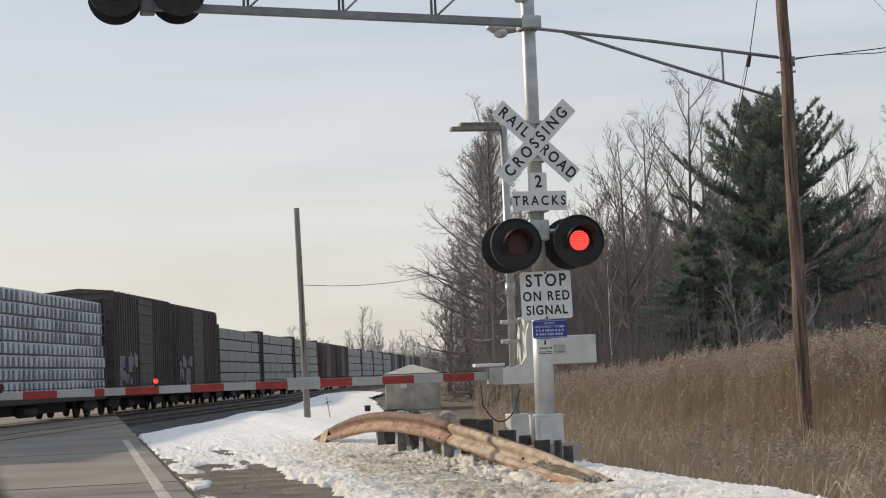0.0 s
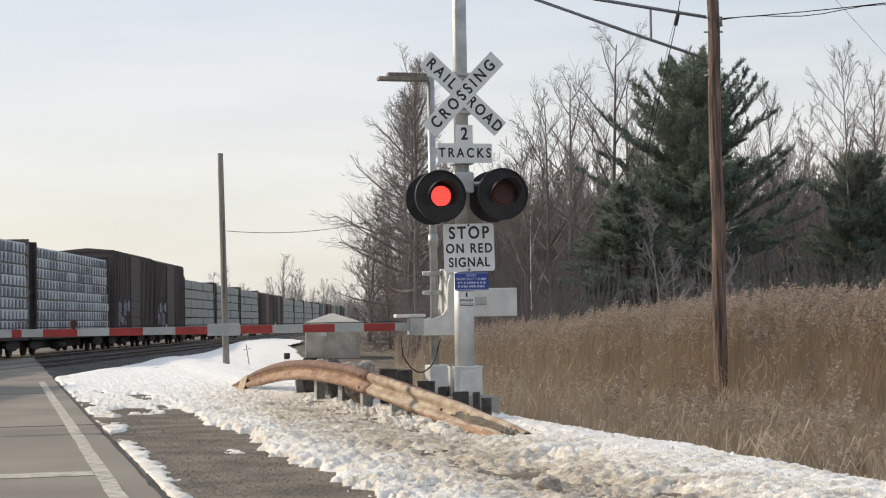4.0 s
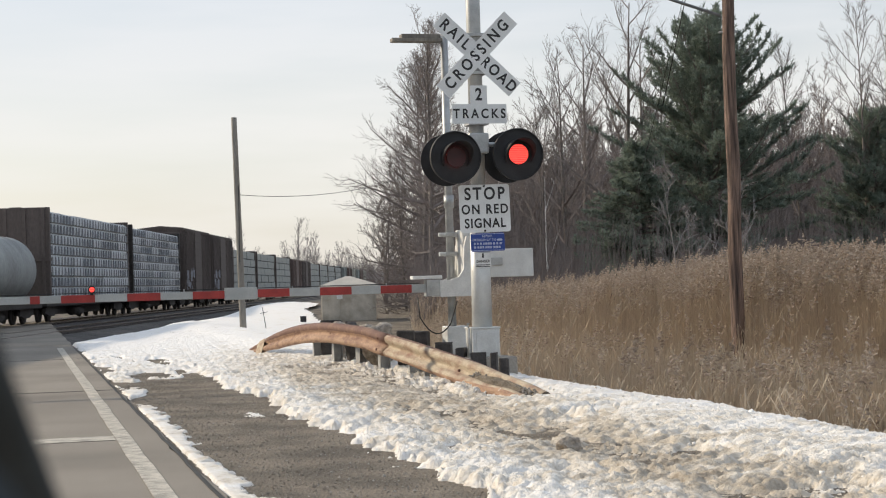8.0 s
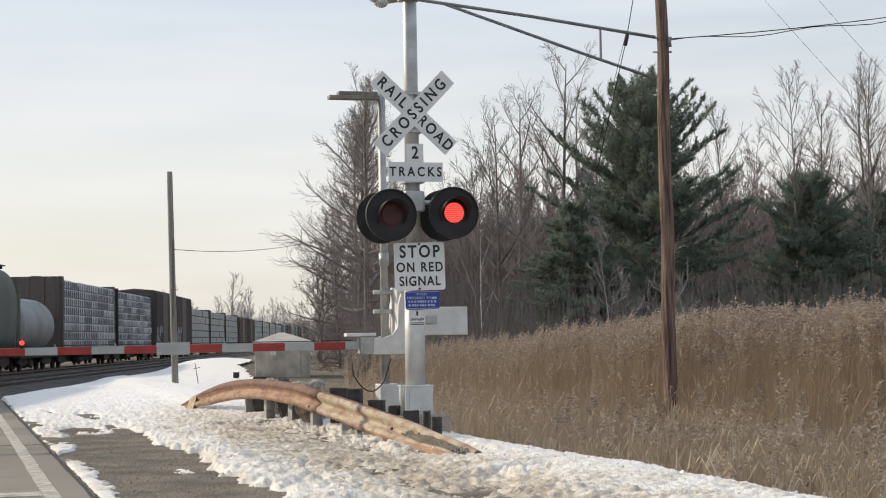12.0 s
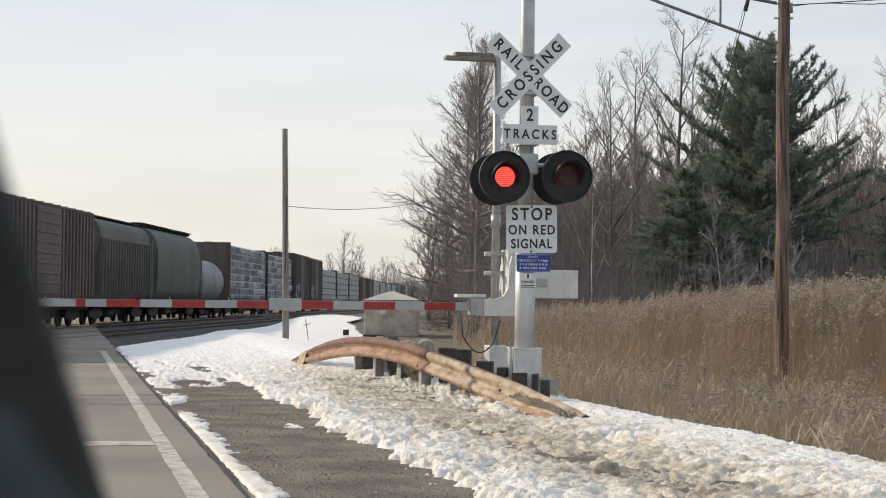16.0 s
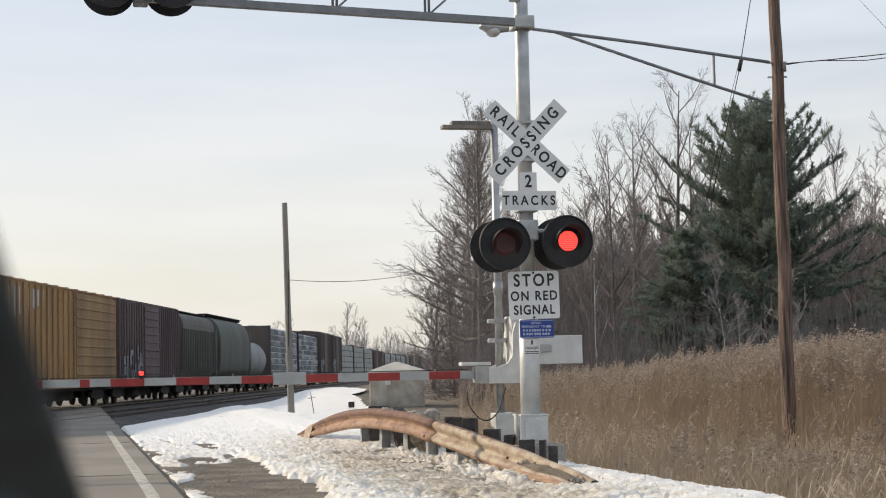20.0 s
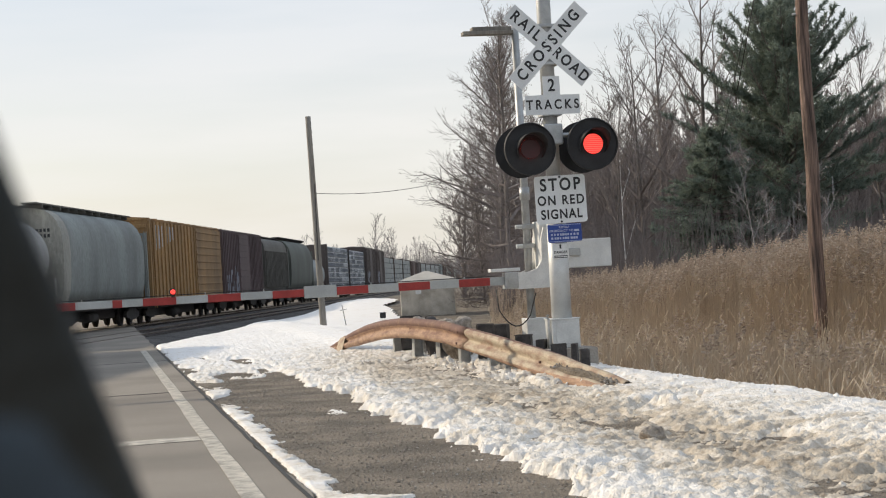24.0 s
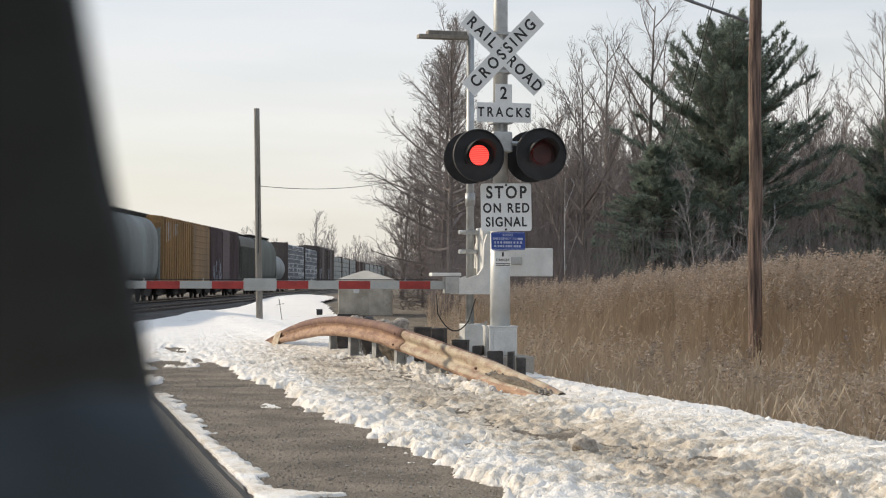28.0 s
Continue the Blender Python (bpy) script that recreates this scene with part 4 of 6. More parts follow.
    for _ in range(190):
        k = rnd.randrange(2, 15)
        p, d, o, u = frames[k]
        c = p + o * rnd.uniform(0.03, 0.07) + u * rnd.gauss(-0.165, 0.04) + d * rnd.uniform(-0.08, 0.08)
        r = rnd.uniform(0.008, 0.024)
        bmesh.ops.create_icosphere(lumps, subdivisions=1, radius=r, matrix=Matrix.Translation(c) @ Matrix.Diagonal((rnd.uniform(0.7, 1.4), 1, rnd.uniform(0.6, 1), 1)))
    tagged(part("caught_gravel", lumps, M_STONE, t), kind="stuff")
    return t


def rail_debris():
    """Lumps of earth and ice pushed up behind the rail."""
    rnd = random.Random(77)
    for x, y, z, r, label, m in ((0.02, 25.4, 0.50, 0.26, "grey lump of frozen earth behind the guard rail", M_ICE), (-0.42, 26.7, 0.58, 0.13, "dark clod of earth behind the guard rail", M_DARKWOOD), (-0.62, 27.4, 0.58, 0.14, "brown clod of earth behind the guard rail", M_ICE), (-0.85, 28.3, 0.57, 0.12, "dark clod of earth behind the guard rail", M_DARKWOOD), (-0.20, 26.0, 0.57, 0.13, "brown clod of earth behind the guard rail", M_ICE)):
        bm = bmesh.new()
        bmesh.ops.create_icosphere(bm, subdivisions=3, radius=r)
        o = Vector((rnd.random(), rnd.random(), rnd.random())) * 9
        for v in bm.verts:
            v.co *= 1 + 0.5 * noise.noise(v.co / r * 1.3 + o) + 0.2 * noise.noise(v.co / r * 4 + o)
            v.co.z = v.co.z * 0.6 if v.co.z > 0 else v.co.z * (z / r)
        bm.transform(Matrix.Translation((x, y, z)))
        tagged(smooth(part("earth_clod", bm, m)), label, "clod")


# ---- poles, lamp arm and lines ----
def sag(a, b, drop, n=14):
    a, b = Vector(a), Vector(b)
    return [a.lerp(b, k / n) - Vector((0, 0, drop * 4 * (k / n) * (1 - k / n))) for k in range(n + 1)]


def poles():
    t = thing("utility_pole", "brown weathered wooden utility pole among the reeds", "utility pole", at=pose(5.93, 27.8, -1.0))
    bm = bmesh.new()
    rings = []
    for k in range(26):
        z = k * 11.0 / 25
        r = 0.122 - 0.036 * k / 25
        rings.append([(r * (1 + 0.05 * math.sin(3 * a + k * 1.7)) * math.cos(a) + 0.012 * math.sin(k * 0.9), r * (1 + 0.05 * math.cos(2 * a + k)) * math.sin(a), z) for a in [j * math.tau / 16 for j in range(16)]])
    part("pole", loft(rings, smooth=True), M_POLE, t)
    for z in (6.25, 6.98, 7.22):
        part("pole_bolt", tube((-0.16, 0, z), (0.16, 0, z), 0.018, 0.018, 8), M_GALV, t)
    part("insulator", tube((0.10, -0.12, 7.05), (0.10, -0.12, 7.20), 0.035, 0.025, 10), M_GREYPOLE, t)

    lamp = thing("street_lamp", "grey street lamp on a long truss arm of the wooden pole", "street lamp")
    a, b = Vector((5.80, 27.75, 6.22)), Vector((1.54, 26.87, 6.72))
    c = a.lerp(b, 0.84)
    part("upper_tube", run([a, a.lerp(b, 0.5) + Vector((0, 0, 0.02)), b], 0.028, 8), M_TRUSS, lamp)
    part("lower_tube", run([a - Vector((0, 0, 0.70)), a.lerp(b, 0.3) - Vector((0, 0, 0.46)), c], 0.026, 8), M_TRUSS, lamp)
    p = a.lerp(b, 0.225)
    part("strut", tube(p, p - Vector((0, 0, 0.50)), 0.022, 0.022, 6), M_TRUSS, lamp)
    rings = []
    for s, w, h in ((0.0, 0.04, 0.04), (0.12, 0.07, 0.07), (0.3, 0.13, 0.10), (0.48, 0.13, 0.09), (0.58, 0.06, 0.03)):
        q = b + Vector((-N[0], -N[1], 0)) * s + Vector((0, 0, -0.02))
        rings.append([q + Vector((-R[0] * w * math.cos(k * math.tau / 12), R[1] * w * math.cos(k * math.tau / 12), h * math.sin(k * math.tau / 12))) for k in range(12)])
    part("lamp_head", loft(rings, smooth=True), M_GALV, lamp)
    q = b + Vector((-N[0], -N[1], 0)) * 0.36
    bm = bmesh.new()
    bmesh.ops.create_uvsphere(bm, u_segments=16, v_segments=8, radius=0.12)
    bm.transform(Matrix.Translation(q - Vector((0, 0, 0.09))) @ Matrix.Diagonal((1, 1, 0.75, 1)))
    part("refractor", bm, M_ALU, lamp, "pale glass refractor bowl")

    t = thing("bare_pole", "grey weathered wooden pole standing in the snow", "pole", at=pose(-3.85, 48.7, -0.2))
    rings = [[((0.098 - 0.02 * k / 12) * math.cos(j * math.tau / 14) - 0.11 * (k / 12), (0.098 - 0.02 * k / 12) * math.sin(j * math.tau / 14), k * 6.35 / 12) for j in range(14)] for k in range(13)]
    part("pole", loft(rings, smooth=True), M_GREYPOLE, t)
    part("ground_wire", tube((-0.04, -0.1, 2.2), (-0.02, -0.1, 4.4), 0.012, 0.012, 6), M_WIRE, t)

    def line(name, p, label, r=0.009):
        tagged(part(name, run(p, r, 5), M_WIRE), label, "cable")

    line("overhead_wire", sag((-3.9, 48.7, 3.93), (1.6, 62, 5.3), 0.33), "thin sagging overhead wire from the grey pole")
    line("overhead_wire", sag((6.05, 27.8, 6.20), (16.5, 29.5, 8.0), 0.22), "thin overhead wire from the wooden pole", 0.009)
    line("overhead_wire", [p + Vector((0, 0, 0.035 * math.sin(k * 1.1))) for k, p in enumerate(sag((6.0, 27.8, 6.17), (16.5, 29.5, 7.96), 0.24, 28))], "thin twisted overhead wire from the wooden pole", 0.008)
    g = [(5.04, 29.2, 4.2), (5.44, 28.4, 6.3), (5.80, 27.9, 8.6)]
    line("guy_wire", sag(g[0], g[1], 0.0, 2) + sag(g[1], g[2], 0.0, 2), "thin guy wire of the wooden pole", 0.008)
    line("guy_wire", [(5.09, 37.58, 0.46), (5.16, 36.00, 1.51), (5.36, 31.50, 4.51), (5.40, 28.20, 6.38)], "thin slanting guy wire down into the reeds", 0.0045)
    ins = thing("strain_insulator", "small dark strain insulator on the guy wire", "insulator")
    part("body", tube((5.42, 28.43, 6.20), (5.46, 28.36, 6.40), 0.035, 0.03, 8), M_DARKWOOD, ins)
    line("guy_wire", sag((5.98, 27.8, 9.9), (15.4, 27.8, -0.95), 0.0, 2), "thin guy wire from the head of the wooden pole", 0.003)
    line("guy_wire", sag((5.98, 27.8, 8.8), (14.9, 28.5, -0.95), 0.0, 2), "thin guy wire from the head of the wooden pole", 0.003)


def signal_hut():
    t = thing("signal_hut", "small grey-beige railway signal hut with a pale hipped roof", "signal hut", at=pose(-1.02, 60, -0.17, 0, 0, 2))
    part("body", box(-0.95, 0.95, -0.8, 0.8, 0, 1.42, 0.02), M_HUT, t)
    for k in range(7):
        part("wall_rib", box(-0.94 + k * 0.3, -0.90 + k * 0.3, -0.825, -0.80, 0.02, 1.38, 0.004), M_HUT, t)
    part("eaves_board", box(-1.03, 1.03, -0.9, 0.9, 1.36, 1.43, 0.01), M_ROOF, t)
    part("roof", loft([[(-1.05, -0.92, 1.42), (1.05, -0.92, 1.42), (1.05, 0.92, 1.42), (-1.05, 0.92, 1.42)], [(-0.08, -0.05, 1.74), (0.08, -0.05, 1.74), (0.08, 0.05, 1.74), (-0.08, 0.05, 1.74)]]), M_ROOF, t, "pale hipped roof")
    for k in range(15):
        part("eaves_tab", tube((-0.98 + k * 0.14, -0.915, 1.40), (-0.98 + k * 0.14, -0.90, 1.40), 0.05, 0.05, 8), M_ROOF, t)
    part("vent", box(-0.42, -0.22, -0.84, -0.80, 0.95, 1.20, 0.01), M_WHITE, t)
    part("door", box(0.1, 0.62, -0.832, -0.80, 0.1, 1.3, 0.008), M_HUT, t)


def small_finds():
    t = thing("marker_stake", "thin dark marker stake leaning in the snow", "stake")
    part("rod", tube((-3.62, 55.0, -0.05), (-3.72, 55.0, 0.62), 0.014, 0.012, 6), M_DARKWOOD, t)
    part("crosspiece", tube((-3.80, 55.0, 0.42), (-3.56, 55.0, 0.47), 0.010, 0.010, 6), M_DARKWOOD, t)
    t = thing("track_box", "small black box lying on the snow bank", "box")
    part("body", box(-2.60, -2.40, 57.0, 57.2, 0.06, 0.24, 0.03), M_BLACK, t)
    part("lid", box(-2.61, -2.39, 56.99, 57.21, 0.235, 0.255, 0.008), M_BLACK, t)
    t = thing("dirty_ice_block", "grey lump of dirty ice on the slush", "ice block")
    bm = bmesh.new()
    bmesh.ops.create_icosphere(bm, subdivisions=3, radius=0.078)
    for v in bm.verts:
        v.co = v.co * (1 + 0.35 * noise.noise(v.co * 18)) * Vector((1.25, 0.9, 0.85)).length / 1.75
    bm.transform(Matrix.Translation((1.355, 12.2, 0.045)) @ Matrix.Diagonal((1.25, 0.9, 0.85, 1)))
    part("lump", bm, M_ICE, t)


# ---- the car from which the clip is taken ----
def car_pillar():
    t = thing("car_pillar", "dark out-of-focus windscreen pillar of the parked car", "car pillar")
    edge = [(-0.1091, 0.3089, 1.3396), (-0.1132, 0.3692, 1.3132), (-0.1182, 0.4396, 1.2805), (-0.1223, 0.5303, 1.233), (-0.1291, 0.6611, 1.166), (-0.1359, 0.8222, 1.0824)]
    rings = []
    for x, y, z in edge:
        rings.append([(x, y, z), (x - 0.004, y - 0.010, z), (x - 0.03, y - 0.02, z), (x - 0.16, y - 0.02, z), (x - 0.16, y + 0.05, z), (x - 0.02, y + 0.03, z)])
    part("pillar_trim", loft(rings, smooth=True), M_PLASTIC, t)
    hump = [(-0.1076, 0.3424, 1.2278), (-0.0945, 0.3421, 1.2267), (-0.0911, 0.342, 1.2253), (-0.0871, 0.342, 1.219), (-0.082, 0.342, 1.2126), (-0.0766, 0.342, 1.2061), (-0.0666, 0.3419, 1.1945)]
    rings = [[(x, y, z), (x - 0.01, y - 0.012, z - 0.004), (x - 0.12, y - 0.01, z - 0.03), (x - 0.12, y + 0.04, z - 0.03), (x - 0.01, y + 0.03, z - 0.004)] for x, y, z in hump]
    part("dashboard_corner", loft(rings, smooth=True), M_PLASTIC, t, "dark dashboard corner below the pillar")


# ---- the train ----
def car_paint(name, color, dirt=(0.05, 0.042, 0.036), var=0.3):
    return mat(name, color, 0.75, 0.05, var, 0.55, 0.15, 14, color2=tuple(0.55 * a + 0.45 * b for a, b in zip(color, dirt)), patch=0.46, stretch=(1, 1, 0.35))


P_BROWN = car_paint("brown_car_paint", (0.15, 0.108, 0.096))
P_DARK = car_paint("dark_car_paint", (0.115, 0.093, 0.086))
P_MAROON = car_paint("maroon_car_paint", (0.15, 0.11, 0.112))
P_YELLOW = car_paint("ochre_car_paint", (0.385, 0.23, 0.098))
P_YELLOW2 = car_paint("yellow_car_paint", (0.36, 0.22, 0.098))
P_GREY = car_paint("grey_car_paint", (0.255, 0.28, 0.272))
P_PALE = car_paint("pale_hopper_paint", (0.396, 0.39, 0.348))
P_GREEN = car_paint("dark_green_hopper_paint", (0.114, 0.129, 0.114))
P_OLIVE = car_paint("dark_grey_hopper_paint", (0.128, 0.124, 0.11))
P_TANK = car_paint("white_tank_paint", (0.60, 0.60, 0.58), var=0.2)
P_TANKG = car_paint("grey_tank_paint", (0.30, 0.32, 0.32))
P_REDBAND = car_paint("red_band_paint", (0.26, 0.05, 0.045))
P_WRAP = mat("lumber_wrap", (0.55, 0.58, 0.62), 0.5, 0, 0.14, 2.5, 0.3, 18, color2=(0.42, 0.45, 0.49), patch=0.44)
P_WRAPG = mat("green_grey_lumber_wrap", (0.215, 0.245, 0.25), 0.5, 0, 0.18, 2.5, 0.3, 18, color2=(0.155, 0.18, 0.185))
P_WOODEND = mat("wrap_fold", (0.20, 0.215, 0.24), 0.6, 0, 0.25, 5, 0.2, 20)
P_TRUCK = mat("truck_iron", (0.052, 0.047, 0.045), 0.8, 0.2, 0.3, 5, 0.2, 30)
P_TAG = mat("painted_scrawl", (0.26, 0.27, 0.32), 0.7, 0, 0.3, 3, 0, 30)
P_TAG2 = mat("teal_scrawl", (0.06, 0.16, 0.17), 0.7, 0, 0.3, 3, 0, 30)
CARS = []
WHEELS = []


def bogie(car, y, mesh_cache={}):
    for side in (-1, 1):
        prof = [(-1.15, 0.62), (-0.9, 0.66), (-0.55, 0.78), (0.55, 0.78), (0.9, 0.66), (1.15, 0.62), (1.15, 0.40), (0.75, 0.36), (0.45, 0.28), (-0.45, 0.28), (-0.75, 0.36), (-1.15, 0.40)]
        key = ("side", side)
        if key not in mesh_cache:
            ob = part("truck_frame", loft([[(side * 1.05 + dx, a, b) for a, b in prof] for dx in (-0.07, 0.07)]), P_TRUCK, car)
            mesh_cache[key] = ob.data
        else:
            ob = new("truck_frame", mesh_cache[key])
            ob.parent = car
        ob.matrix_basis = Matrix.Translation((0, y, 0))
    for dy in (-0.85, 0.85):
        if "wheel" not in mesh_cache:
            bm = bmesh.new()
            for s in (-1, 1):
                tube((s * 0.68, 0, 0), (s * 0.81, 0, 0), 0.44, 0.42, 20, bm)
                tube((s * 0.81, 0, 0), (s * 0.83, 0, 0), 0.30, 0.30, 16, bm)
                for k in range(4):
                    a = k * math.tau / 4
                    tube((s * 0.825, 0.2 * math.cos(a), 0.2 * math.sin(a)), (s * 0.835, 0.2 * math.cos(a), 0.2 * math.sin(a)), 0.05, 0.05, 6, bm)
            tube((-0.9, 0, 0), (0.9, 0, 0), 0.08, 0.08, 10, bm)
            ob = part("wheelset", bm, P_TRUCK, car)
            mesh_cache["wheel"] = ob.data
        else:
            ob = new("wheelset", mesh_cache["wheel"])
            ob.parent = car
        ob.matrix_basis = Matrix.Translation((0, y + dy, 0.46))
        WHEELS.append((ob, y + dy))


def car_base(name, label, category, s0, length, deck=1.05, paint=None):
    car = thing(name, label, category, "freight train cars")
    CARS.append((car, s0))
    part("underframe", box(-1.35, 1.35, 0.35, length - 0.35, deck - 0.35, deck, 0.03), paint or P_TRUCK, car)
    part("centre_sill", box(-0.3, 0.3, -0.2, length + 0.2, deck - 0.45, deck - 0.15, 0.02), P_TRUCK, car)
    bogie(car, 2.1)
    bogie(car, length - 2.1)
    for y in (0.0, length - 0.35):
        part("coupler", box(-0.15, 0.15, y - 0.25, y + 0.35, 0.75, 1.0, 0.04), P_TRUCK, car)
    part("brake_gear", box(-0.7, 0.7, length * 0.24, length * 0.76, deck - 0.74, deck - 0.33, 0.05), P_TRUCK, car)
    part("air_tank", tube((0.9, length * 0.36, deck - 0.62), (0.9, length * 0.46, deck - 0.62), 0.2, 0.2, 12), P_TRUCK, car)
    part("truck_bolster", box(-1.1, 1.1, 1.6, 2.6, 0.45, 0.75, 0.03), P_TRUCK, car)
    part("truck_bolster", box(-1.1, 1.1, length - 2.6, length - 1.6, 0.45, 0.75, 0.03), P_TRUCK, car)
    return car


def ladder(car, x, y, z0, z1, paint, across_x=False):
    for d in (-0.22, 0.22):
        a = (x + d, y) if across_x else (x, y + d)
        part("ladder_rail", tube((*a, z0), (*a, z1), 0.02, 0.02, 6), paint, car)
    bm = bmesh.new()
    z = z0 + 0.2
    while z < z1:
        if across_x:
            tube((x - 0.22, y, z), (x + 0.22, y, z), 0.014, 0.014, 5, bm)
        else:
            tube((x, y - 0.22, z), (x, y + 0.22, z), 0.014, 0.014, 5, bm)
        z += 0.38
    part("ladder_rungs", bm, paint, car)


def boxcar(s0, length, paint, label, height=4.6, door=None, door_at=(0.38, 0.62), ribs=26, tag=None, slots=0, seed=0):
    car = car_base("boxcar", label, "freight car", s0, length)
    w, y0, y1, zb = 1.50, 0.5, length - 0.5, 1.0
    part("body", box(-w, w, y0, y1, zb, height - 0.10, 0.03), paint, car)
    part("roof", loft([[(-w - 0.04, y, height - 0.12), (w + 0.04, y, height - 0.12), (w + 0.04, y, height - 0.06), (0, y, height + 0.08), (-w - 0.04, y, height - 0.06)] for y in (y0 - 0.05, y1 + 0.05)]), paint, car)
    for k in range(12):
        y = y0 + 0.4 + k * (y1 - y0 - 0.8) / 11
        part("roof_rib", loft([[(-w, yy, height - 0.07), (w, yy, height - 0.07), (w, yy, height - 0.02), (0, yy, height + 0.12), (-w, yy, height - 0.02)] for yy in (y - 0.04, y + 0.04)]), paint, car)
    d0, d1 = y0 + (y1 - y0) * door_at[0], y0 + (y1 - y0) * door_at[1]
    for k in range(ribs + 1):
        y = y0 + 0.06 + k * (y1 - y0 - 0.12) / ribs
        if d0 - 0.1 < y < d1 + 0.1:
            continue
        part("side_rib", box(w, w + 0.07, y - 0.07, y + 0.07, zb + 0.08, height - 0.16, 0.02), paint, car)
    part("door", box(w, w + 0.09, d0, d1, zb + 0.1, height - 0.22, 0.015), door or paint, car, "sliding door panel")
    for k in range(9):
        z = zb + 0.35 + k * (height - zb - 0.75) / 8
        part("door_rib", box(w + 0.08, w + 0.12, d0 + 0.08, d1 - 0.08, z - 0.04, z + 0.04, 0.012), door or paint, car)
    for k in range(5):
        z = zb + 0.5 + k * (height - zb - 0.9) / 4
        part("end_rib", box(-w + 0.08, w - 0.08, y0 - 0.07, y0, z - 0.09, z + 0.09, 0.03), paint, car)
    part("side_sill", box(w - 0.05, w + 0.08, y0, y1, zb - 0.18, zb + 0.06, 0.01), paint, car)
    ladder(car, w + 0.10, y0 + 0.4, zb - 0.3, height - 0.3, paint)
    ladder(car, -0.9, y0 - 0.12, zb - 0.3, height - 0.3, paint, True)
    rnd = random.Random(seed)
    if tag:
        for k in range(18):
            y, z = rnd.uniform(y0 + 0.8, d0 - 0.6), rnd.uniform(zb + 0.25, zb + 1.4)
            bm = box(w + 0.071, w + 0.075, y - rnd.uniform(0.05, 0.35), y + rnd.uniform(0.05, 0.35), z - rnd.uniform(0.05, 0.4), z + rnd.uniform(0.05, 0.4), 0.0)
            part("painted_scrawl", bm, tag, car)
    for k in range(slots):
        y = y0 + 0.9 + k * 0.62
        part("light_slot", box(w + 0.002, w + 0.01, y, y + 0.16, height - 1.55 + 0.09 * k, height - 0.32, 0.02), P_WRAP, car, "pale gap in the side panel")
    return car


def hopper(s0, length, paint, label, ribbed, height=4.65, walk_paint=None, end_paint=None):
    car = car_base("covered_hopper", label, "freight car", s0, length, 1.15)
    y0, y1 = (0.5 if end_paint else 1.1), length - 1.1
    n = 14

    def section(w):
        pts = []
        for k in range(n + 1):  # over the top from the right side to the left
            a = math.pi * k / n
            pts.append((w * math.copysign(abs(math.cos(a)) ** (0.35 if ribbed else 0.62), math.cos(a)), 3.0 + (height - 3.0) * abs(math.sin(a)) ** (0.55 if ribbed else 0.8)))
        return pts + [(-w * 0.99, 2.2), (-w * 0.95, 1.6), (-w * 0.85, 1.15), (w * 0.85, 1.15), (w * 0.95, 1.6), (w * 0.99, 2.2)]

    part("body", loft([[(x, y, z) for x, z in section(1.52)] for y in (y0, y0 + 0.02, y1 - 0.02, y1)], smooth=not ribbed), paint, car)
    if end_paint:
        for y in (y0 - 0.035, y0 + 0.9):
            part("end_wall", loft([[(x * 1.004, yy, z) for x, z in section(1.52)] for yy in (y, y + (0.03 if y < y0 else 0.04))]), end_paint, car, "cream-painted end wall")
        part("end_wall", loft([[(x * 1.003, yy, z + 0.004) for x, z in section(1.52)] for yy in (y0, y0 + 0.9)]), end_paint, car, "cream-painted end wall")
        for z in (3.55, 3.75):
            for k in range(4):
                part("writing_bar", box(0.55 + 0.14 * k, 0.64 + 0.14 * k, y0 - 0.045, y0 - 0.036, z, z + 0.12), M_INK, car)
    if ribbed:
        for k in range(19):
            y = y0 + 0.2 + k * (y1 - y0 - 0.4) / 18
            part("side_rib", box(1.50, 1.60, y - 0.06, y + 0.06, 1.35, 3.75, 0.02), paint, car)
    for y, d in ((y0, -1), (y1, 1)) if not end_paint else ((y1, 1),):  # open end bays
        part("end_sheet", loft([[(-1.45, y, 3.9), (1.45, y, 3.9), (1.45, y, 3.85), (-1.45, y, 3.85)], [(-1.2, y + d * 0.95, 1.3), (1.2, y + d * 0.95, 1.3), (1.2, y + d * 0.95, 1.2), (-1.2, y + d * 0.95, 1.2)]]), end_paint or paint, car)
        for x in (-1.35, 1.35):
            part("end_post", box(x - 0.09, x + 0.09, y + d * 1.0 - 0.06, y + d * 1.0 + 0.06, 1.1, 4.0, 0.01), paint, car)
        part("end_beam", box(-1.45, 1.45, y + d * 1.0 - 0.06, y + d * 1.0 + 0.06, 3.92, 4.04, 0.01), paint, car)
        ladder(car, 1.42, y + d * 0.9, 1.0, 4.1, paint)
    for x in (-0.55, 0.55):
        part("roof_walk", box(x - 0.28, x + 0.28, y0 - 0.8, y1 + 0.8, height + 0.10, height + 0.15, 0.005), walk_paint or P_TRUCK, car)
    for k in range(12):
        y = y0 + k * (y1 - y0) / 11
        part("walk_bracket", box(-0.85, 0.85, y - 0.03, y + 0.03, height - 0.05, height + 0.10, 0.005), walk_paint or P_TRUCK, car)
    for k in range(5):
        y = y0 + 1.0 + k * (y1 - y0 - 2.0) / 4
        part("hatch", tube((0, y, height - 0.02), (0, y, height + 0.16), 0.24, 0.22, 14), paint, car)
    for k in range(3):
        y = y0 + (k + 0.5) * (y1 - y0) / 3
        part("outlet_gate", loft([[(-1.0, y - 1.3, 1.2), (1.0, y - 1.3, 1.2), (1.0, y + 1.3, 1.2), (-1.0, y + 1.3, 1.2)], [(-0.4, y - 0.4, 0.45), (0.4, y - 0.4, 0.45), (0.4, y + 0.4, 0.45), (-0.4, y + 0.4, 0.45)]]), paint, car)
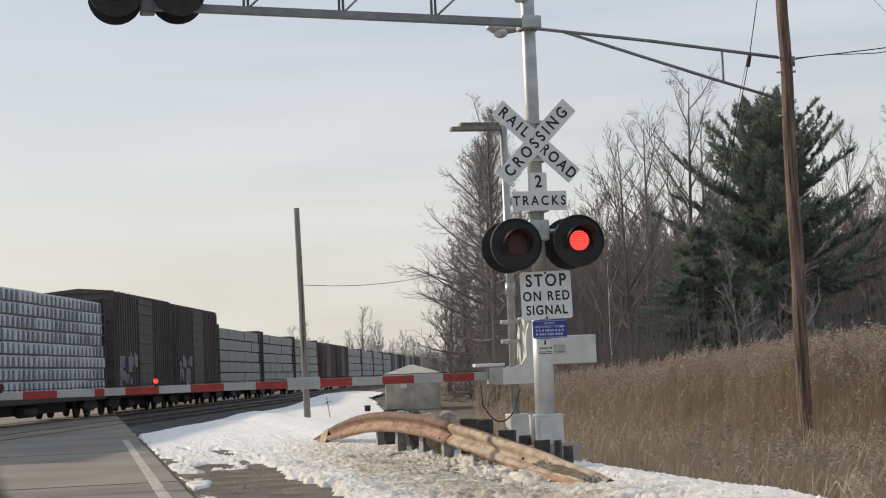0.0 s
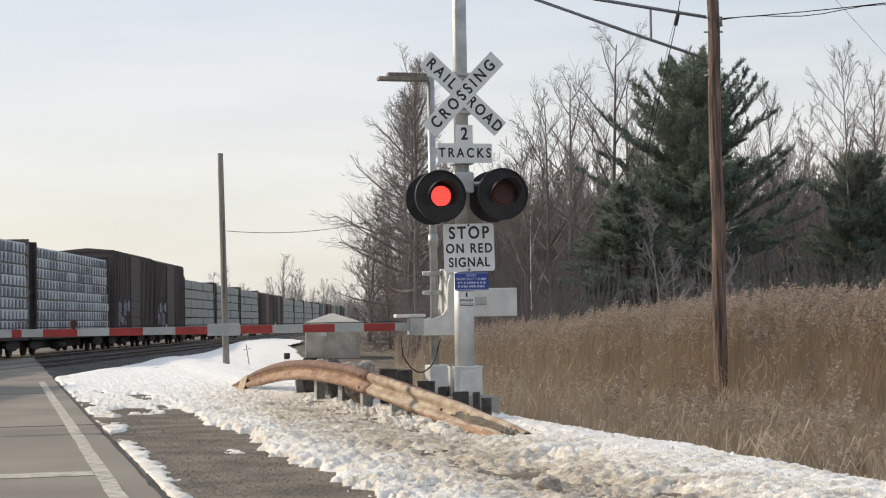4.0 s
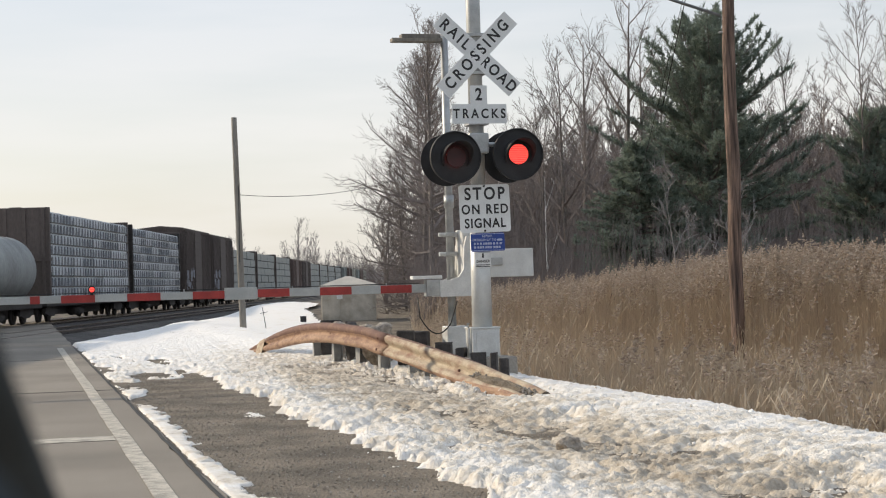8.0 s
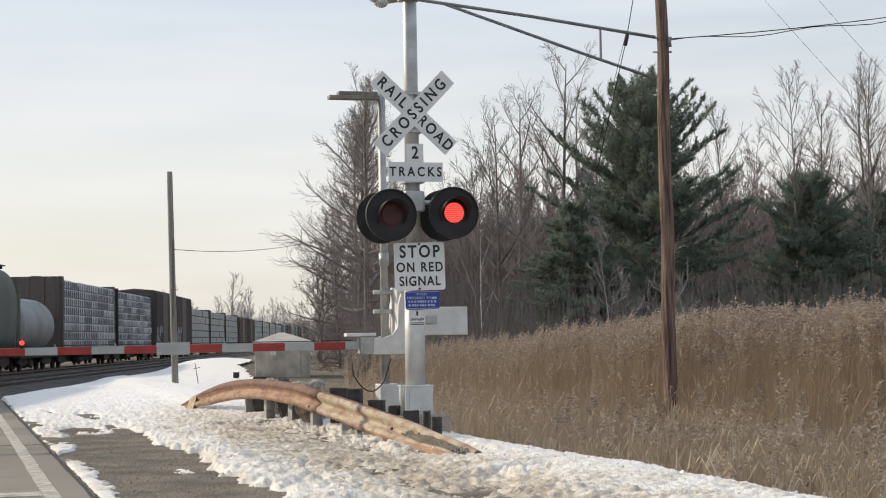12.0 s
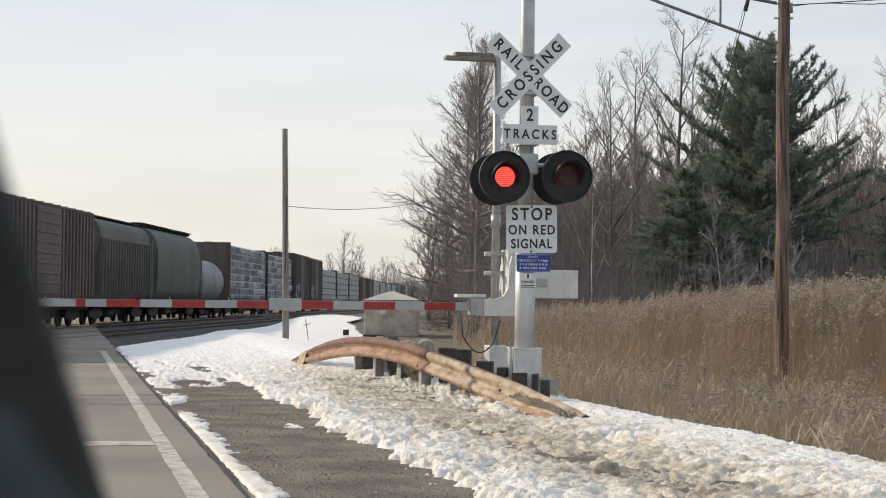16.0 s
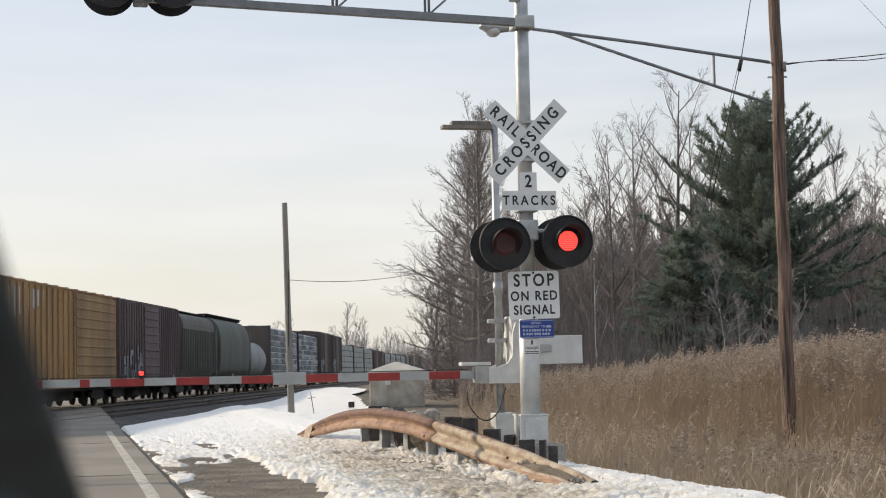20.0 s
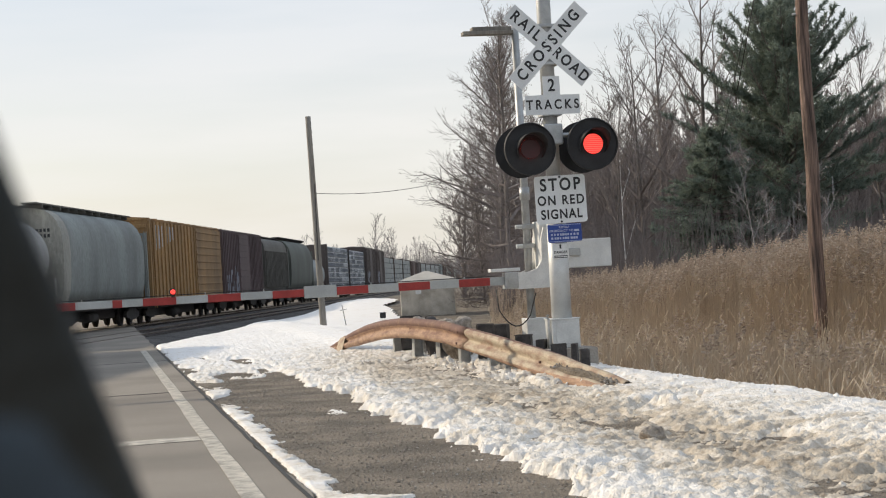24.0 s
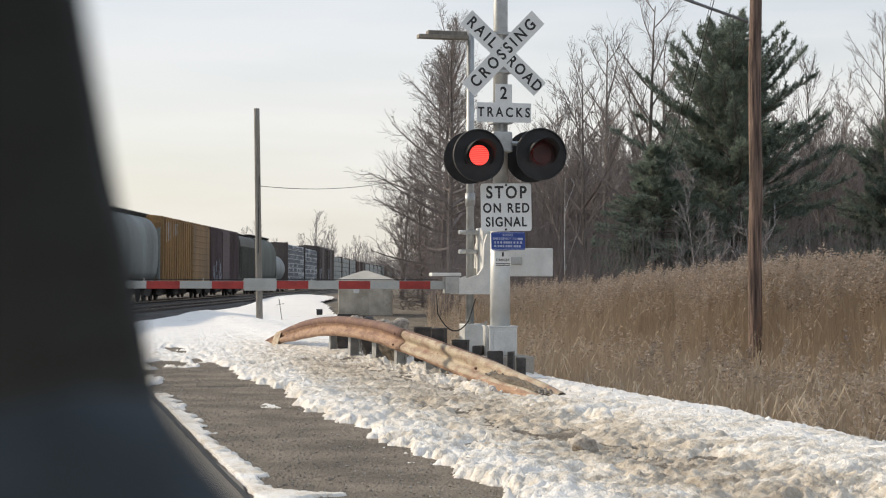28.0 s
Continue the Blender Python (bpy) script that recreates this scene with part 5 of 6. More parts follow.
    return car


def tank_car(s0, length, paint, label, band=None, height=3.9, dome=True):
    car = car_base("tank_car", label, "freight car", s0, length, 1.0)
    r = 1.38
    zc = height - r
    y0, y1 = 1.0, length - 1.0
    ys = [(y0 - 0.35, 0.02), (y0 - 0.30, 0.45), (y0 - 0.15, 0.78), (y0 + 0.1, 0.95), (y0 + 0.35, 1.0), (y1 - 0.35, 1.0), (y1 - 0.1, 0.95), (y1 + 0.15, 0.78), (y1 + 0.30, 0.45), (y1 + 0.35, 0.02)]
    ring = lambda y, f, e=0.0: [((r * f + e) * math.cos(k * math.tau / 36), y, zc + (r * f + e) * math.sin(k * math.tau / 36)) for k in range(36)]
    part("tank", loft([ring(y, f) for y, f in ys], smooth=True), paint, car)
    if band:
        part("band", loft([ring(9.2, 1.0, 0.006), ring(11.1, 1.0, 0.006)], smooth=True), band, car, "broad red band")
        for k in range(16):  # scrawl low on the far half, writing on the near half
            y, z = 11.8 + 0.15 * k, -0.62 + 0.16 * math.sin(k * 2.3)
            part("painted_scrawl", box(math.sqrt(r * r - z * z) - 0.03, math.sqrt(r * r - z * z) + 0.02, y, y + 0.06 + 0.05 * (k % 3), zc + z - 0.10, zc + z + 0.12 + 0.08 * math.cos(k * 1.4), 0.005), P_TAG2 if k % 3 else M_INK, car)
        for k in range(7):
            part("writing_bar", box(r - 0.01, r + 0.012, 6.2 + 0.30 * k, 6.40 + 0.30 * k, zc + 0.02, zc + 0.30, 0.004), M_INK, car)
            part("writing_bar", box(r - 0.03, r + 0.006, 6.2 + 0.30 * k, 6.42 + 0.30 * k, zc - 0.22, zc - 0.15, 0.004), M_INK, car)
        part("placard", box(r - 0.01, r + 0.025, 11.6, 12.0, zc - 0.05, zc + 0.40, 0.01), P_YELLOW2, car)
        part("end_handrail", run([(1.4, y1 + 0.2, 1.0), (1.4, y1 + 0.2, 2.05), (1.3, y1 + 0.6, 2.05), (1.3, y1 + 0.6, 1.0)], 0.03, 6), P_TANK, car, "white end handrail")
    if dome:
        m = (y0 + y1) / 2
        part("dome", tube((0, m, zc + r - 0.1), (0, m, zc + r + 0.35), 0.5, 0.48, 18), band or paint, car)
        part("platform", box(-1.2, 1.2, m - 1.0, m + 1.0, zc + r - 0.12, zc + r - 0.06, 0.01), P_TRUCK, car)
        for x in (-1.15, 1.15):
            for y in (m - 0.95, m, m + 0.95):
                part("railing_post", tube((x, y, zc + r - 0.1), (x, y, zc + r + 0.95), 0.02, 0.02, 6), P_BROWN, car)
            for z in (0.5, 0.95):
                part("railing_bar", tube((x, m - 0.95, zc + r + z), (x, m + 0.95, zc + r + z), 0.02, 0.02, 6), P_BROWN, car)
        if not band:
            ladder(car, r + 0.1, m, 0.9, zc + r, P_TRUCK)
    part("running_board", box(1.2, 1.5, y0 - 0.4, y1 + 0.4, 1.0, 1.05, 0.005), P_TRUCK, car)
    rail = run([(1.4, y0 - 0.5, 1.0), (1.4, y0 - 0.5, 2.05), (1.3, y0 - 0.9, 2.05), (1.3, y0 - 0.9, 1.0)], 0.022, 6)
    part("end_handrail", rail, P_TANK, car)
    return car


def lumber_car(s0, length, wrap, label, tiers=9, cols=7, bulk=P_BROWN, height=4.45, seed=0, tone=None):
    car = car_base("lumber_flatcar", label, "freight car", s0, length, 1.05, P_TRUCK)
    y0, y1 = 0.7, length - 0.7
    for y in (y0, y1):
        part("bulkhead", box(-1.45, 1.45, y - 0.12, y + 0.12, 1.0, height + 0.15, 0.02), bulk, car, "steel end bulkhead")
        for x in (-1.2, -0.4, 0.4, 1.2):
            part("bulkhead_post", box(x - 0.08, x + 0.08, y - 0.2, y + 0.2, 1.0, height + 0.12, 0.015), bulk, car)
        part("bulkhead_beam", box(-1.46, 1.46, y - 0.2, y + 0.2, height * 0.55, height * 0.55 + 0.16, 0.015), bulk, car)
    part("centre_beam", box(-0.06, 0.06, y0, y1, 1.0, height + 0.1, 0.01), bulk, car)
    part("top_rail", box(-0.25, 0.25, y0, y1, height + 0.02, height + 0.18, 0.02), bulk, car)
    th, bl = (height - 1.1) / tiers, (y1 - y0 - 0.3) / cols
    rnd = random.Random(seed)
    meshes = []
    for v in range(3):  # wrapped packs with folded ends and sagging faces
        bm = box(0.09, 1.43, 0.02, bl - 0.02, 0.03, th - 0.02, 0.02)
        meshes.append(bm)
    packs = [part("lumber_pack", b, wrap, car, "wrapped lumber pack") for b in meshes]
    first = True
    for j in range(tiers):
        for k in range(cols):
            v = rnd.randrange(3)
            if first or (j == 0 and k < 3):
                ob = packs[k] if j == 0 and k < 3 else new("lumber_pack", packs[v].data)
                first = False
            else:
                ob = new("lumber_pack", packs[v].data)
            ob.parent = car
            ob["label"] = "wrapped lumber pack"
            ob.matrix_basis = Matrix.Translation((rnd.uniform(-0.03, 0.03), y0 + 0.15 + k * bl - (0.35 if j >= tiers // 2 and k == cols - 1 else 0.0), 1.08 + j * th)) @ Matrix.Rotation(rnd.uniform(-0.004, 0.004), 4, "X")
    if tone:  # folds and strap marks at the pack ends
        nb = int((y1 - y0 - 0.5) / 0.62)
        fold = bmesh.new()
        for j in range(tiers):
            for k in range(nb + 1):
                y, z = y0 + 0.3 + k * 0.62 + rnd.uniform(-0.05, 0.05), 1.08 + j * th
                w = rnd.uniform(0.10, 0.17)
                v = [fold.verts.new(q) for q in ((1.462, y - w, z + 0.02), (1.462, y + w, z + 0.02), (1.472, y + 0.10, z + th * 0.45), (1.472, y + 0.03, z + th * 0.82), (1.472, y - 0.05, z + th * 0.80), (1.472, y - 0.10, z + th * 0.42))]
                v2 = [fold.verts.new((1.38, p.co.y, p.co.z)) for p in v]
                fold.faces.new(v)
                for a in range(6):
                    fold.faces.new((v[a], v2[a], v2[(a + 1) % 6], v[(a + 1) % 6]))
        tagged(part("wrap_folds", fold, tone, car), kind="stuff")
        for j in range(tiers):
            z = 1.08 + j * th
            part("tier_gap", box(1.40, 1.455, y0 + 0.2, y1 - 0.2, z - 0.03, z + 0.02), M_INK, car)
    return car


def train():
    boxcar(-102.7, 16, P_BROWN, "dark brown ribbed boxcar of the freight train", 4.75, seed=1)
    boxcar(-86.7, 16, P_BROWN, "brown ribbed boxcar rolling behind the white tank car", 5.05, seed=2)
    tank_car(-70.7, 16.9, P_TANK, "white tank car with a broad red band", P_REDBAND, 4.15)
    hopper(-54.2, 14.8, P_GREY, "pale grey smooth-sided covered hopper car", False, 4.65, P_OLIVE, P_PALE)
    boxcar(-39.8, 19, P_YELLOW, "ochre yellow ribbed boxcar with pale gaps under its roof", 4.75, door=P_YELLOW2, door_at=(0.60, 0.985), ribs=22, slots=9, seed=3)
    boxcar(-21, 15.5, P_MAROON, "dark maroon ribbed boxcar with painted scrawls", 4.75, tag=P_TAG, seed=4)
    hopper(-5.5, 12.8, P_OLIVE, "dark ribbed covered hopper car", True, 4.65)
    hopper(7.3, 15.0, P_GREEN, "dark green smooth covered hopper car with roof walkway", False, 4.8)
    tank_car(22.4, 10.0, P_TANKG, "small grey tank car", None, 3.6, False)
    lumber_car(32.6, 19.4, P_WRAP, "flatcar stacked with pale wrapped lumber packs", 8, 8, P_DARK, 4.72, 1, P_WOODEND)
    lumber_car(52.0, 18.0, P_WRAP, "flatcar stacked with pale wrapped lumber packs", 8, 8, P_TRUCK, 4.66, 2, P_WOODEND)
    boxcar(70.0, 13.4, P_DARK, "nearly black ribbed boxcar with painted scrawls", 5.25, tag=P_TAG, seed=5)
    boxcar(83.4, 13.4, P_DARK, "nearly black ribbed boxcar", 5.2, tag=P_TAG, seed=6)
    for k, s in enumerate((97.0, 115.2, 133.2)):
        lumber_car(s, 17.9, P_WRAPG, "flatcar stacked with grey-green wrapped lumber", 5, 5, P_DARK, 4.38, 3 + k)
    boxcar(151.2, 14.4, P_BROWN, "brown boxcar far down the train", 4.4, seed=7)
    boxcar(165.6, 14.4, P_DARK, "dark boxcar far down the train", 4.4, seed=8)
    for k in range(4):
        lumber_car(180 + 18 * k, 17.9, P_WRAPG, "flatcar with grey-green wrapped lumber far down the train", 4, 4, P_DARK, 4.2, 8 + k)
    for k in range(6):
        boxcar(252 + 17 * k, 16.8, (P_GREY, P_BROWN, P_PALE)[k % 3], "boxcar far down the train", 4.5, seed=20 + k, ribs=12)


# ---- plants ----
def prisms(segs, sides):
    """Tapered prisms for many segments at once: rows of p0, p1, r0, r1."""
    p0, p1 = np.array([s[0] for s in segs]), np.array([s[1] for s in segs])
    r0, r1 = np.array([s[2] for s in segs]), np.array([s[3] for s in segs])
    d = p1 - p0
    d /= np.linalg.norm(d, axis=1, keepdims=True) + 1e-9
    ref = np.where(np.abs(d[:, 2:]) > 0.9, [[1.0, 0, 0]], [[0, 0, 1.0]])
    a = np.cross(d, ref)
    a /= np.linalg.norm(a, axis=1, keepdims=True) + 1e-9
    b = np.cross(d, a)
    vs = []
    for p, r in ((p0, r0), (p1, r1)):
        for k in range(sides):
            t = k * math.tau / sides
            vs.append(p + r[:, None] * (math.cos(t) * a + math.sin(t) * b))
    v = np.stack(vs, 1).reshape(-1, 3)
    base = np.arange(len(segs))[:, None] * 2 * sides
    f = np.concatenate([base + np.array([[k, (k + 1) % sides, sides + (k + 1) % sides, sides + k]]) for k in range(sides)])
    return v.tolist(), [], f.tolist()


def sprout(seed, height, thick, n1, first, elev, reach, n2, n3, n4=0, curl=0.35, sway=0.05, gap=0.5, thin=0.0035, stems=1, lean=0.0):
    """A leafless tree: trunk, limbs that leave it at elev (low, high) degrees with reach (low, middle, top) in heights, branches and twigs."""
    rnd = random.Random(seed)
    trunk, crown = [], []

    def line(p, d, length, r, n, lift, wob, to, end=0.25):
        pts = [p]
        for k in range(n):
            d = (d + Vector((rnd.gauss(0, wob), rnd.gauss(0, wob), rnd.gauss(0, wob * 0.6) + lift / n))).normalized()
            pts.append(pts[-1] + d * length / n)
        for k in range(n):
            to.append((pts[k], pts[k + 1], max(thin, r * (1 - (1 - end) * k / n)), max(thin * 0.7, r * (1 - (1 - end) * (k + 1) / n))))
        return pts

    def at(pts, f):
        i = min(len(pts) - 2, int(f * (len(pts) - 1)))
        return pts[i].lerp(pts[i + 1], f * (len(pts) - 1) - i), (pts[i + 1] - pts[i]).normalized()

    def fork(d, ang):
        a = d.cross(Vector((rnd.gauss(0, 1), rnd.gauss(0, 1), rnd.gauss(0, 1)))).normalized()
        return (d * math.cos(ang) + a * math.sin(ang)).normalized()

    for s in range(stems):
        az = rnd.random() * math.tau
        o = Vector((math.cos(az), math.sin(az), 0)) * (0.35 if stems > 1 else 0)
        tall = height * (1 if s == 0 else rnd.uniform(0.7, 0.95))
        bole = line(o, (Vector((lean, 0, 1)) + o * 0.3).normalized(), tall, thick, 10, 0.0, sway * 0.45, trunk, 0.12)
        a0 = rnd.random() * math.tau
        for k in range(n1):
            f = first + (1 - first) * (k + rnd.random() * 0.9) / n1
            q, d = at(bole, min(0.995, f))
            g = (f - first) / (1 - first)
            a = a0 + k * 2.4 + rnd.gauss(0, 0.4)
            e = radians(elev[0] + (elev[1] - elev[0]) * g + rnd.gauss(0, 9))
            ln = tall * float(np.interp(g, (0, 0.45, 1), reach)) * rnd.choice((rnd.uniform(0.5, 0.8), rnd.uniform(0.8, 1.2)))
            limb = line(q, Vector((math.cos(a) * math.cos(e), math.sin(a) * math.cos(e), math.sin(e))), ln, min(thick * 0.62 * (1.05 - 0.75 * f), 0.012 + ln * 0.017), 6, curl, sway, crown)
            for j in range(n2):
                f2 = 0.18 + 0.82 * (j + rnd.random()) / n2
                q2, d2 = at(limb, min(0.99, f2))
                l2 = ln * rnd.uniform(0.28, 0.5) * (1.15 - 0.6 * f2)
                br = line(q2, fork(d2, rnd.uniform(gap * 0.7, gap * 1.5)), l2, 0.003 + l2 * 0.011, 4, curl * 0.7, sway * 1.3, crown)
                for i in range(n3):
                    f3 = 0.2 + 0.8 * (i + rnd.random()) / n3
                    q3, d3 = at(br, min(0.99, f3))
                    l3 = max(0.22, l2 * rnd.uniform(0.3, 0.55))
                    tw = line(q3, fork(d3, rnd.uniform(gap * 0.6, gap * 1.5)), l3, 0.0055, 2, curl * 0.5, sway * 1.6, crown, 0.5)
                    for h in range(n4):
                        q4, d4 = at(tw, rnd.uniform(0.25, 0.95))
                        line(q4, fork(d4, gap), l3 * rnd.uniform(0.35, 0.6), 0.004, 1, 0.1, sway, crown, 0.5)
    return trunk, crown


def bare_tree(name, seed, label, twig, **kw):
    t = thing(name, label, "tree", "bare trees")
    trunk, crown = sprout(seed, **kw)
    part("trunk", prisms(trunk, 7), M_BARK, t)
    part("crown", prisms(crown, 3), twig, t, "leafless twigs")
    return t


def woods():
    rnd = random.Random(12)
    oak = bare_tree("oak_tree", 61, "leafless oak with upswept crown and drooping lower branches", M_TWIG, height=10.9, thick=0.15, n1=64, first=0.05, elev=(-22, 58), reach=(0.21, 0.27, 0.11), n2=12, n3=5, n4=1, curl=0.42, sway=0.05, gap=0.62)
    oak.matrix_basis = pose(2.0, 59.5, -0.75, 0, 0, 40)
    oak.scale = (0.9, 0.9, 0.96)
    for x, y, s, a in ((1.75, 64.5, 0.93, 160), (2.55, 70, 0.98, 250), (3.3, 66, 0.70, 80), (2.2, 77, 0.95, 20), (1.2, 69, 0.50, 300), (4.2, 60, 0.52, 200)):
        copy_thing(oak, Matrix.Translation((x, y, -0.7)) @ Matrix.Rotation(radians(a), 4, "Z")).scale = (s, s, s)
    kinds = [
        bare_tree("bare_tree", 1, "tall leafless tree with strong ascending limbs", M_TWIG, height=12.6, thick=0.15, n1=17, first=0.22, elev=(28, 62), reach=(0.36, 0.34, 0.14), n2=9, n3=6, n4=1, gap=0.55, lean=-0.06),
        bare_tree("bare_tree", 2, "leafless tree with upright branches", M_TWIG, height=11.6, thick=0.13, n1=20, first=0.25, elev=(35, 66), reach=(0.30, 0.30, 0.12), n2=9, n3=6, n4=1, gap=0.5),
        bare_tree("bare_tree", 3, "leafless many-stemmed tree with fine twigs", M_TWIG, height=9.8, thick=0.075, n1=13, first=0.2, elev=(35, 68), reach=(0.30, 0.28, 0.12), n2=7, n3=5, n4=1, stems=3, gap=0.5),
        bare_tree("bare_tree", 5, "slender pale leafless birch-like tree", M_TWIG, height=12.4, thick=0.085, n1=24, first=0.35, elev=(38, 64), reach=(0.20, 0.22, 0.08), n2=8, n3=5, n4=1, gap=0.45, sway=0.06),
        bare_tree("bare_tree", 8, "leafless young tree with a round crown of fine twigs", M_TWIG, height=8.6, thick=0.085, n1=22, first=0.18, elev=(22, 66), reach=(0.30, 0.34, 0.14), n2=9, n3=6, n4=1, gap=0.6),
    ]
    # the thick of the wood, patch by patch
    wood = thing("background_wood", "dense grey-brown leafless wood behind the reeds", "wood", kind="stuff")
    patches = []
    for k in range(3):
        segs = []
        for j in range(8):
            trunk, crown = sprout(90 + 10 * k + j, (11.0, 10.0, 9.0)[j % 3] * rnd.uniform(0.72, 1.08), 0.10, (17, 20, 15)[j % 3], 0.12, (26, 66), (0.30, 0.32, 0.14), 7, 5, 0, gap=0.55, thin=0.011)
            o = Vector(((j - 3.5) * 1.5 + rnd.uniform(-0.6, 0.6), rnd.uniform(-4, 4), 0))
            segs += [(a + o, b + o, c, d) for a, b, c, d in trunk + crown]
        patches.append(tagged(part("tree_mass", prisms(segs, 3), M_TWIG, wood), kind="stuff"))
    for k in range(52):
        y = 78 + 44 * ((k * 0.618) % 1)
        x = y * (0.045 + 0.37 * (k + 0.5) / 52)
        f = (0.38 + 0.0068 * y) * (0.84 if x < 0.11 * y else 1.0)
        ob = patches[k] if k < 3 else tagged(new("tree_mass", patches[k % 3].data), kind="stuff")
        ob.parent = wood
        ob.matrix_basis = Matrix.Translation((x, y, -0.8)) @ Matrix.Rotation(rnd.uniform(-0.3, 0.3) + math.pi * (k % 2), 4, "Z") @ Matrix.Scale(f, 4)
    # the trees that stand out at the edge of the wood: x, y, kind, size, turn
    spots = [(9.1, 61.5, 0, 0.95, 20), (7.1, 62.5, 1, 0.84, 120), (5.9, 60.0, 4, 0.78, 70), (5.0, 63.0, 2, 0.66, 200), (10.4, 66.0, 0, 0.88, 160), (4.4, 67.0, 4, 0.80, 10), (3.6, 58.5, 4, 0.48, 55), (16.4, 64.0, 3, 0.84, 0), (17.7, 61.0, 3, 0.90, 80), (19.6, 64.0, 1, 0.90, 200), (20.8, 61.0, 3, 0.95, 260), (22.5, 66.0, 0, 0.88, 300)]
    for k in range(44):
        y = rnd.uniform(67, 95)
        x = y * rnd.uniform(0.026, 0.43)
        s = rnd.uniform(0.66, 0.90) * (0.34 + 0.0070 * y) * (0.84 if x < 0.11 * y else 1.0)
        spots.append((x, y, rnd.choice((0, 1, 2, 2, 2, 3, 4, 4, 4)), s, rnd.uniform(0, 360)))
    for k, (x, y, i, s, a) in enumerate(spots):
        m = Matrix.Translation((x, y, -0.8)) @ Matrix.Rotation(radians(a), 4, "Z")
        copy_thing(kinds[i], m).scale = (s, s, s)
    for k, ob in enumerate(kinds):
        x, y = ((9.5, 76), (13.5, 78), (7.2, 72), (24.5, 70), (6.2, 79))[k]
        ob.matrix_basis = pose(x, y, -0.8)
    # slender saplings in front of the wood
    for seed, x, y, h, m, label, n1 in ((41, 6.75, 35.0, 4.4, M_HAZE_PALE_TWIG, "slender pale sapling among the reeds", 14), (42, 5.85, 57.0, 5.6, M_WHITE, "thin leaning white birch trunk", 2), (43, 8.6, 40.0, 3.4, M_HAZE_PALE_TWIG, "slender pale sapling among the reeds", 12), (44, 9.3, 50.0, 4.0, M_HAZE_PALE_TWIG, "slender pale sapling among the reeds", 12)):
        t = thing("sapling", label, "tree", at=pose(x, y, -0.9))
        trunk, crown = sprout(seed, h, 0.020 if n1 != 2 else 0.03, n1, 0.25, (35, 65), (0.30, 0.26, 0.10), 1 if n1 == 2 else 5, 1 if n1 == 2 else 3, 0, gap=0.5, stems=2 if n1 == 14 else 1, lean=-0.10 if n1 == 2 else 0.03, curl=0.2)
        part("trunk", prisms(trunk, 5), m, t)
        part("crown", prisms(crown, 3), m, t)
    # undergrowth, too dense to count
    segs = []
    for _ in range(26000):
        y = rnd.uniform(50, 118)
        x = y * rnd.uniform(0.022, 0.42)
        h = rnd.uniform(1.2, 4.6) * (0.35 + y / 95)
        p = Vector((x, y, -0.8))
        d = Vector((max(-0.25, min(0.25, rnd.gauss(0, 0.10))), rnd.gauss(0, 0.10), 1))
        q = p + d * h * 0.5
        segs.append((p, q, 0.012, 0.008))
        segs.append((q, q + (d + Vector((rnd.gauss(0, 0.10), rnd.gauss(0, 0.10), 0))) * h * 0.5, 0.008, 0.003))
        for _ in range(3):
            b = p.lerp(q, rnd.uniform(0.4, 1.0))
            e = Vector((max(-0.5, min(0.5, rnd.gauss(0, 0.35))), rnd.gauss(0, 0.35), 0.9))
            segs.append((b, b + e * h * rnd.uniform(0.15, 0.38), 0.005, 0.0025))
    tagged(part("undergrowth", prisms(segs, 3), M_TWIG), "dense leafless brown undergrowth at the wood's edge", "undergrowth", kind="stuff")
    # the wood far down the line, beyond the train; haze put into its pale colour
    far = []
    for k in range(3):
        t = thing("far_tree", "leafless tree far down the railway line, haze painted into its pale twigs", "tree", "far trees")
        trunk, crown = sprout(30 + k, 12.0, 0.17, 14, 0.2, (30, 66), (0.34, 0.34, 0.16), 7, 4, 0, gap=0.5, thin=0.02)
        part("trunk", prisms(trunk, 5), M_HAZE_PALE_TWIG, t)
        part("crown", prisms(crown, 3), M_HAZE_PALE_TWIG, t)
        far.append(t)
    spots = [(-16.2, 350, 0, 1.20), (-26.5, 340, 1, 1.0), (-30, 350, 2, 0.92), (-12.5, 365, 1, 1.0), (-15.5, 380, 2, 0.95), (-14.5, 395, 2, 0.92)]
    while len(spots) < 100:
        y = rnd.uniform(300, 430)
        x = y * rnd.uniform(-0.15, 0.0)
        if x < TRACK_X + TRACK_S * y - 7:
            spots.append((x, y, rnd.randrange(3), rnd.uniform(0.46, 0.78)))
    while len(spots) < 145:
        y = rnd.uniform(640, 800)
        spots.append((y * rnd.uniform(-0.03, 0.05), y, rnd.randrange(3), rnd.uniform(1.0, 1.5)))
    for k, (x, y, i, s) in enumerate(spots):
        m = Matrix.Translation((x, y, -0.3)) @ Matrix.Rotation(rnd.random() * 6, 4, "Z")
        if k < 3:
            far[i].matrix_basis = m @ Matrix.Scale(s, 4)
        else:
            copy_thing(far[i], m).scale = (s, s, s)
    segs = []
    for _ in range(5200):
        beyond = rnd.random() < 0.35
        y = rnd.uniform(620, 800) if beyond else rnd.uniform(290, 430)
        x = y * (rnd.uniform(-0.03, 0.06) if beyond else rnd.uniform(-0.17, 0.0))
        h = rnd.uniform(2.5, 6.0) * (2 if beyond else 1)
        if not beyond and x > TRACK_X + TRACK_S * y - 5:
            continue
        p = Vector((x, y, -0.3))
        d = Vector((rnd.gauss(0, 0.2), 0, 1))
        segs.append((p, p + d * h, 0.10, 0.03))
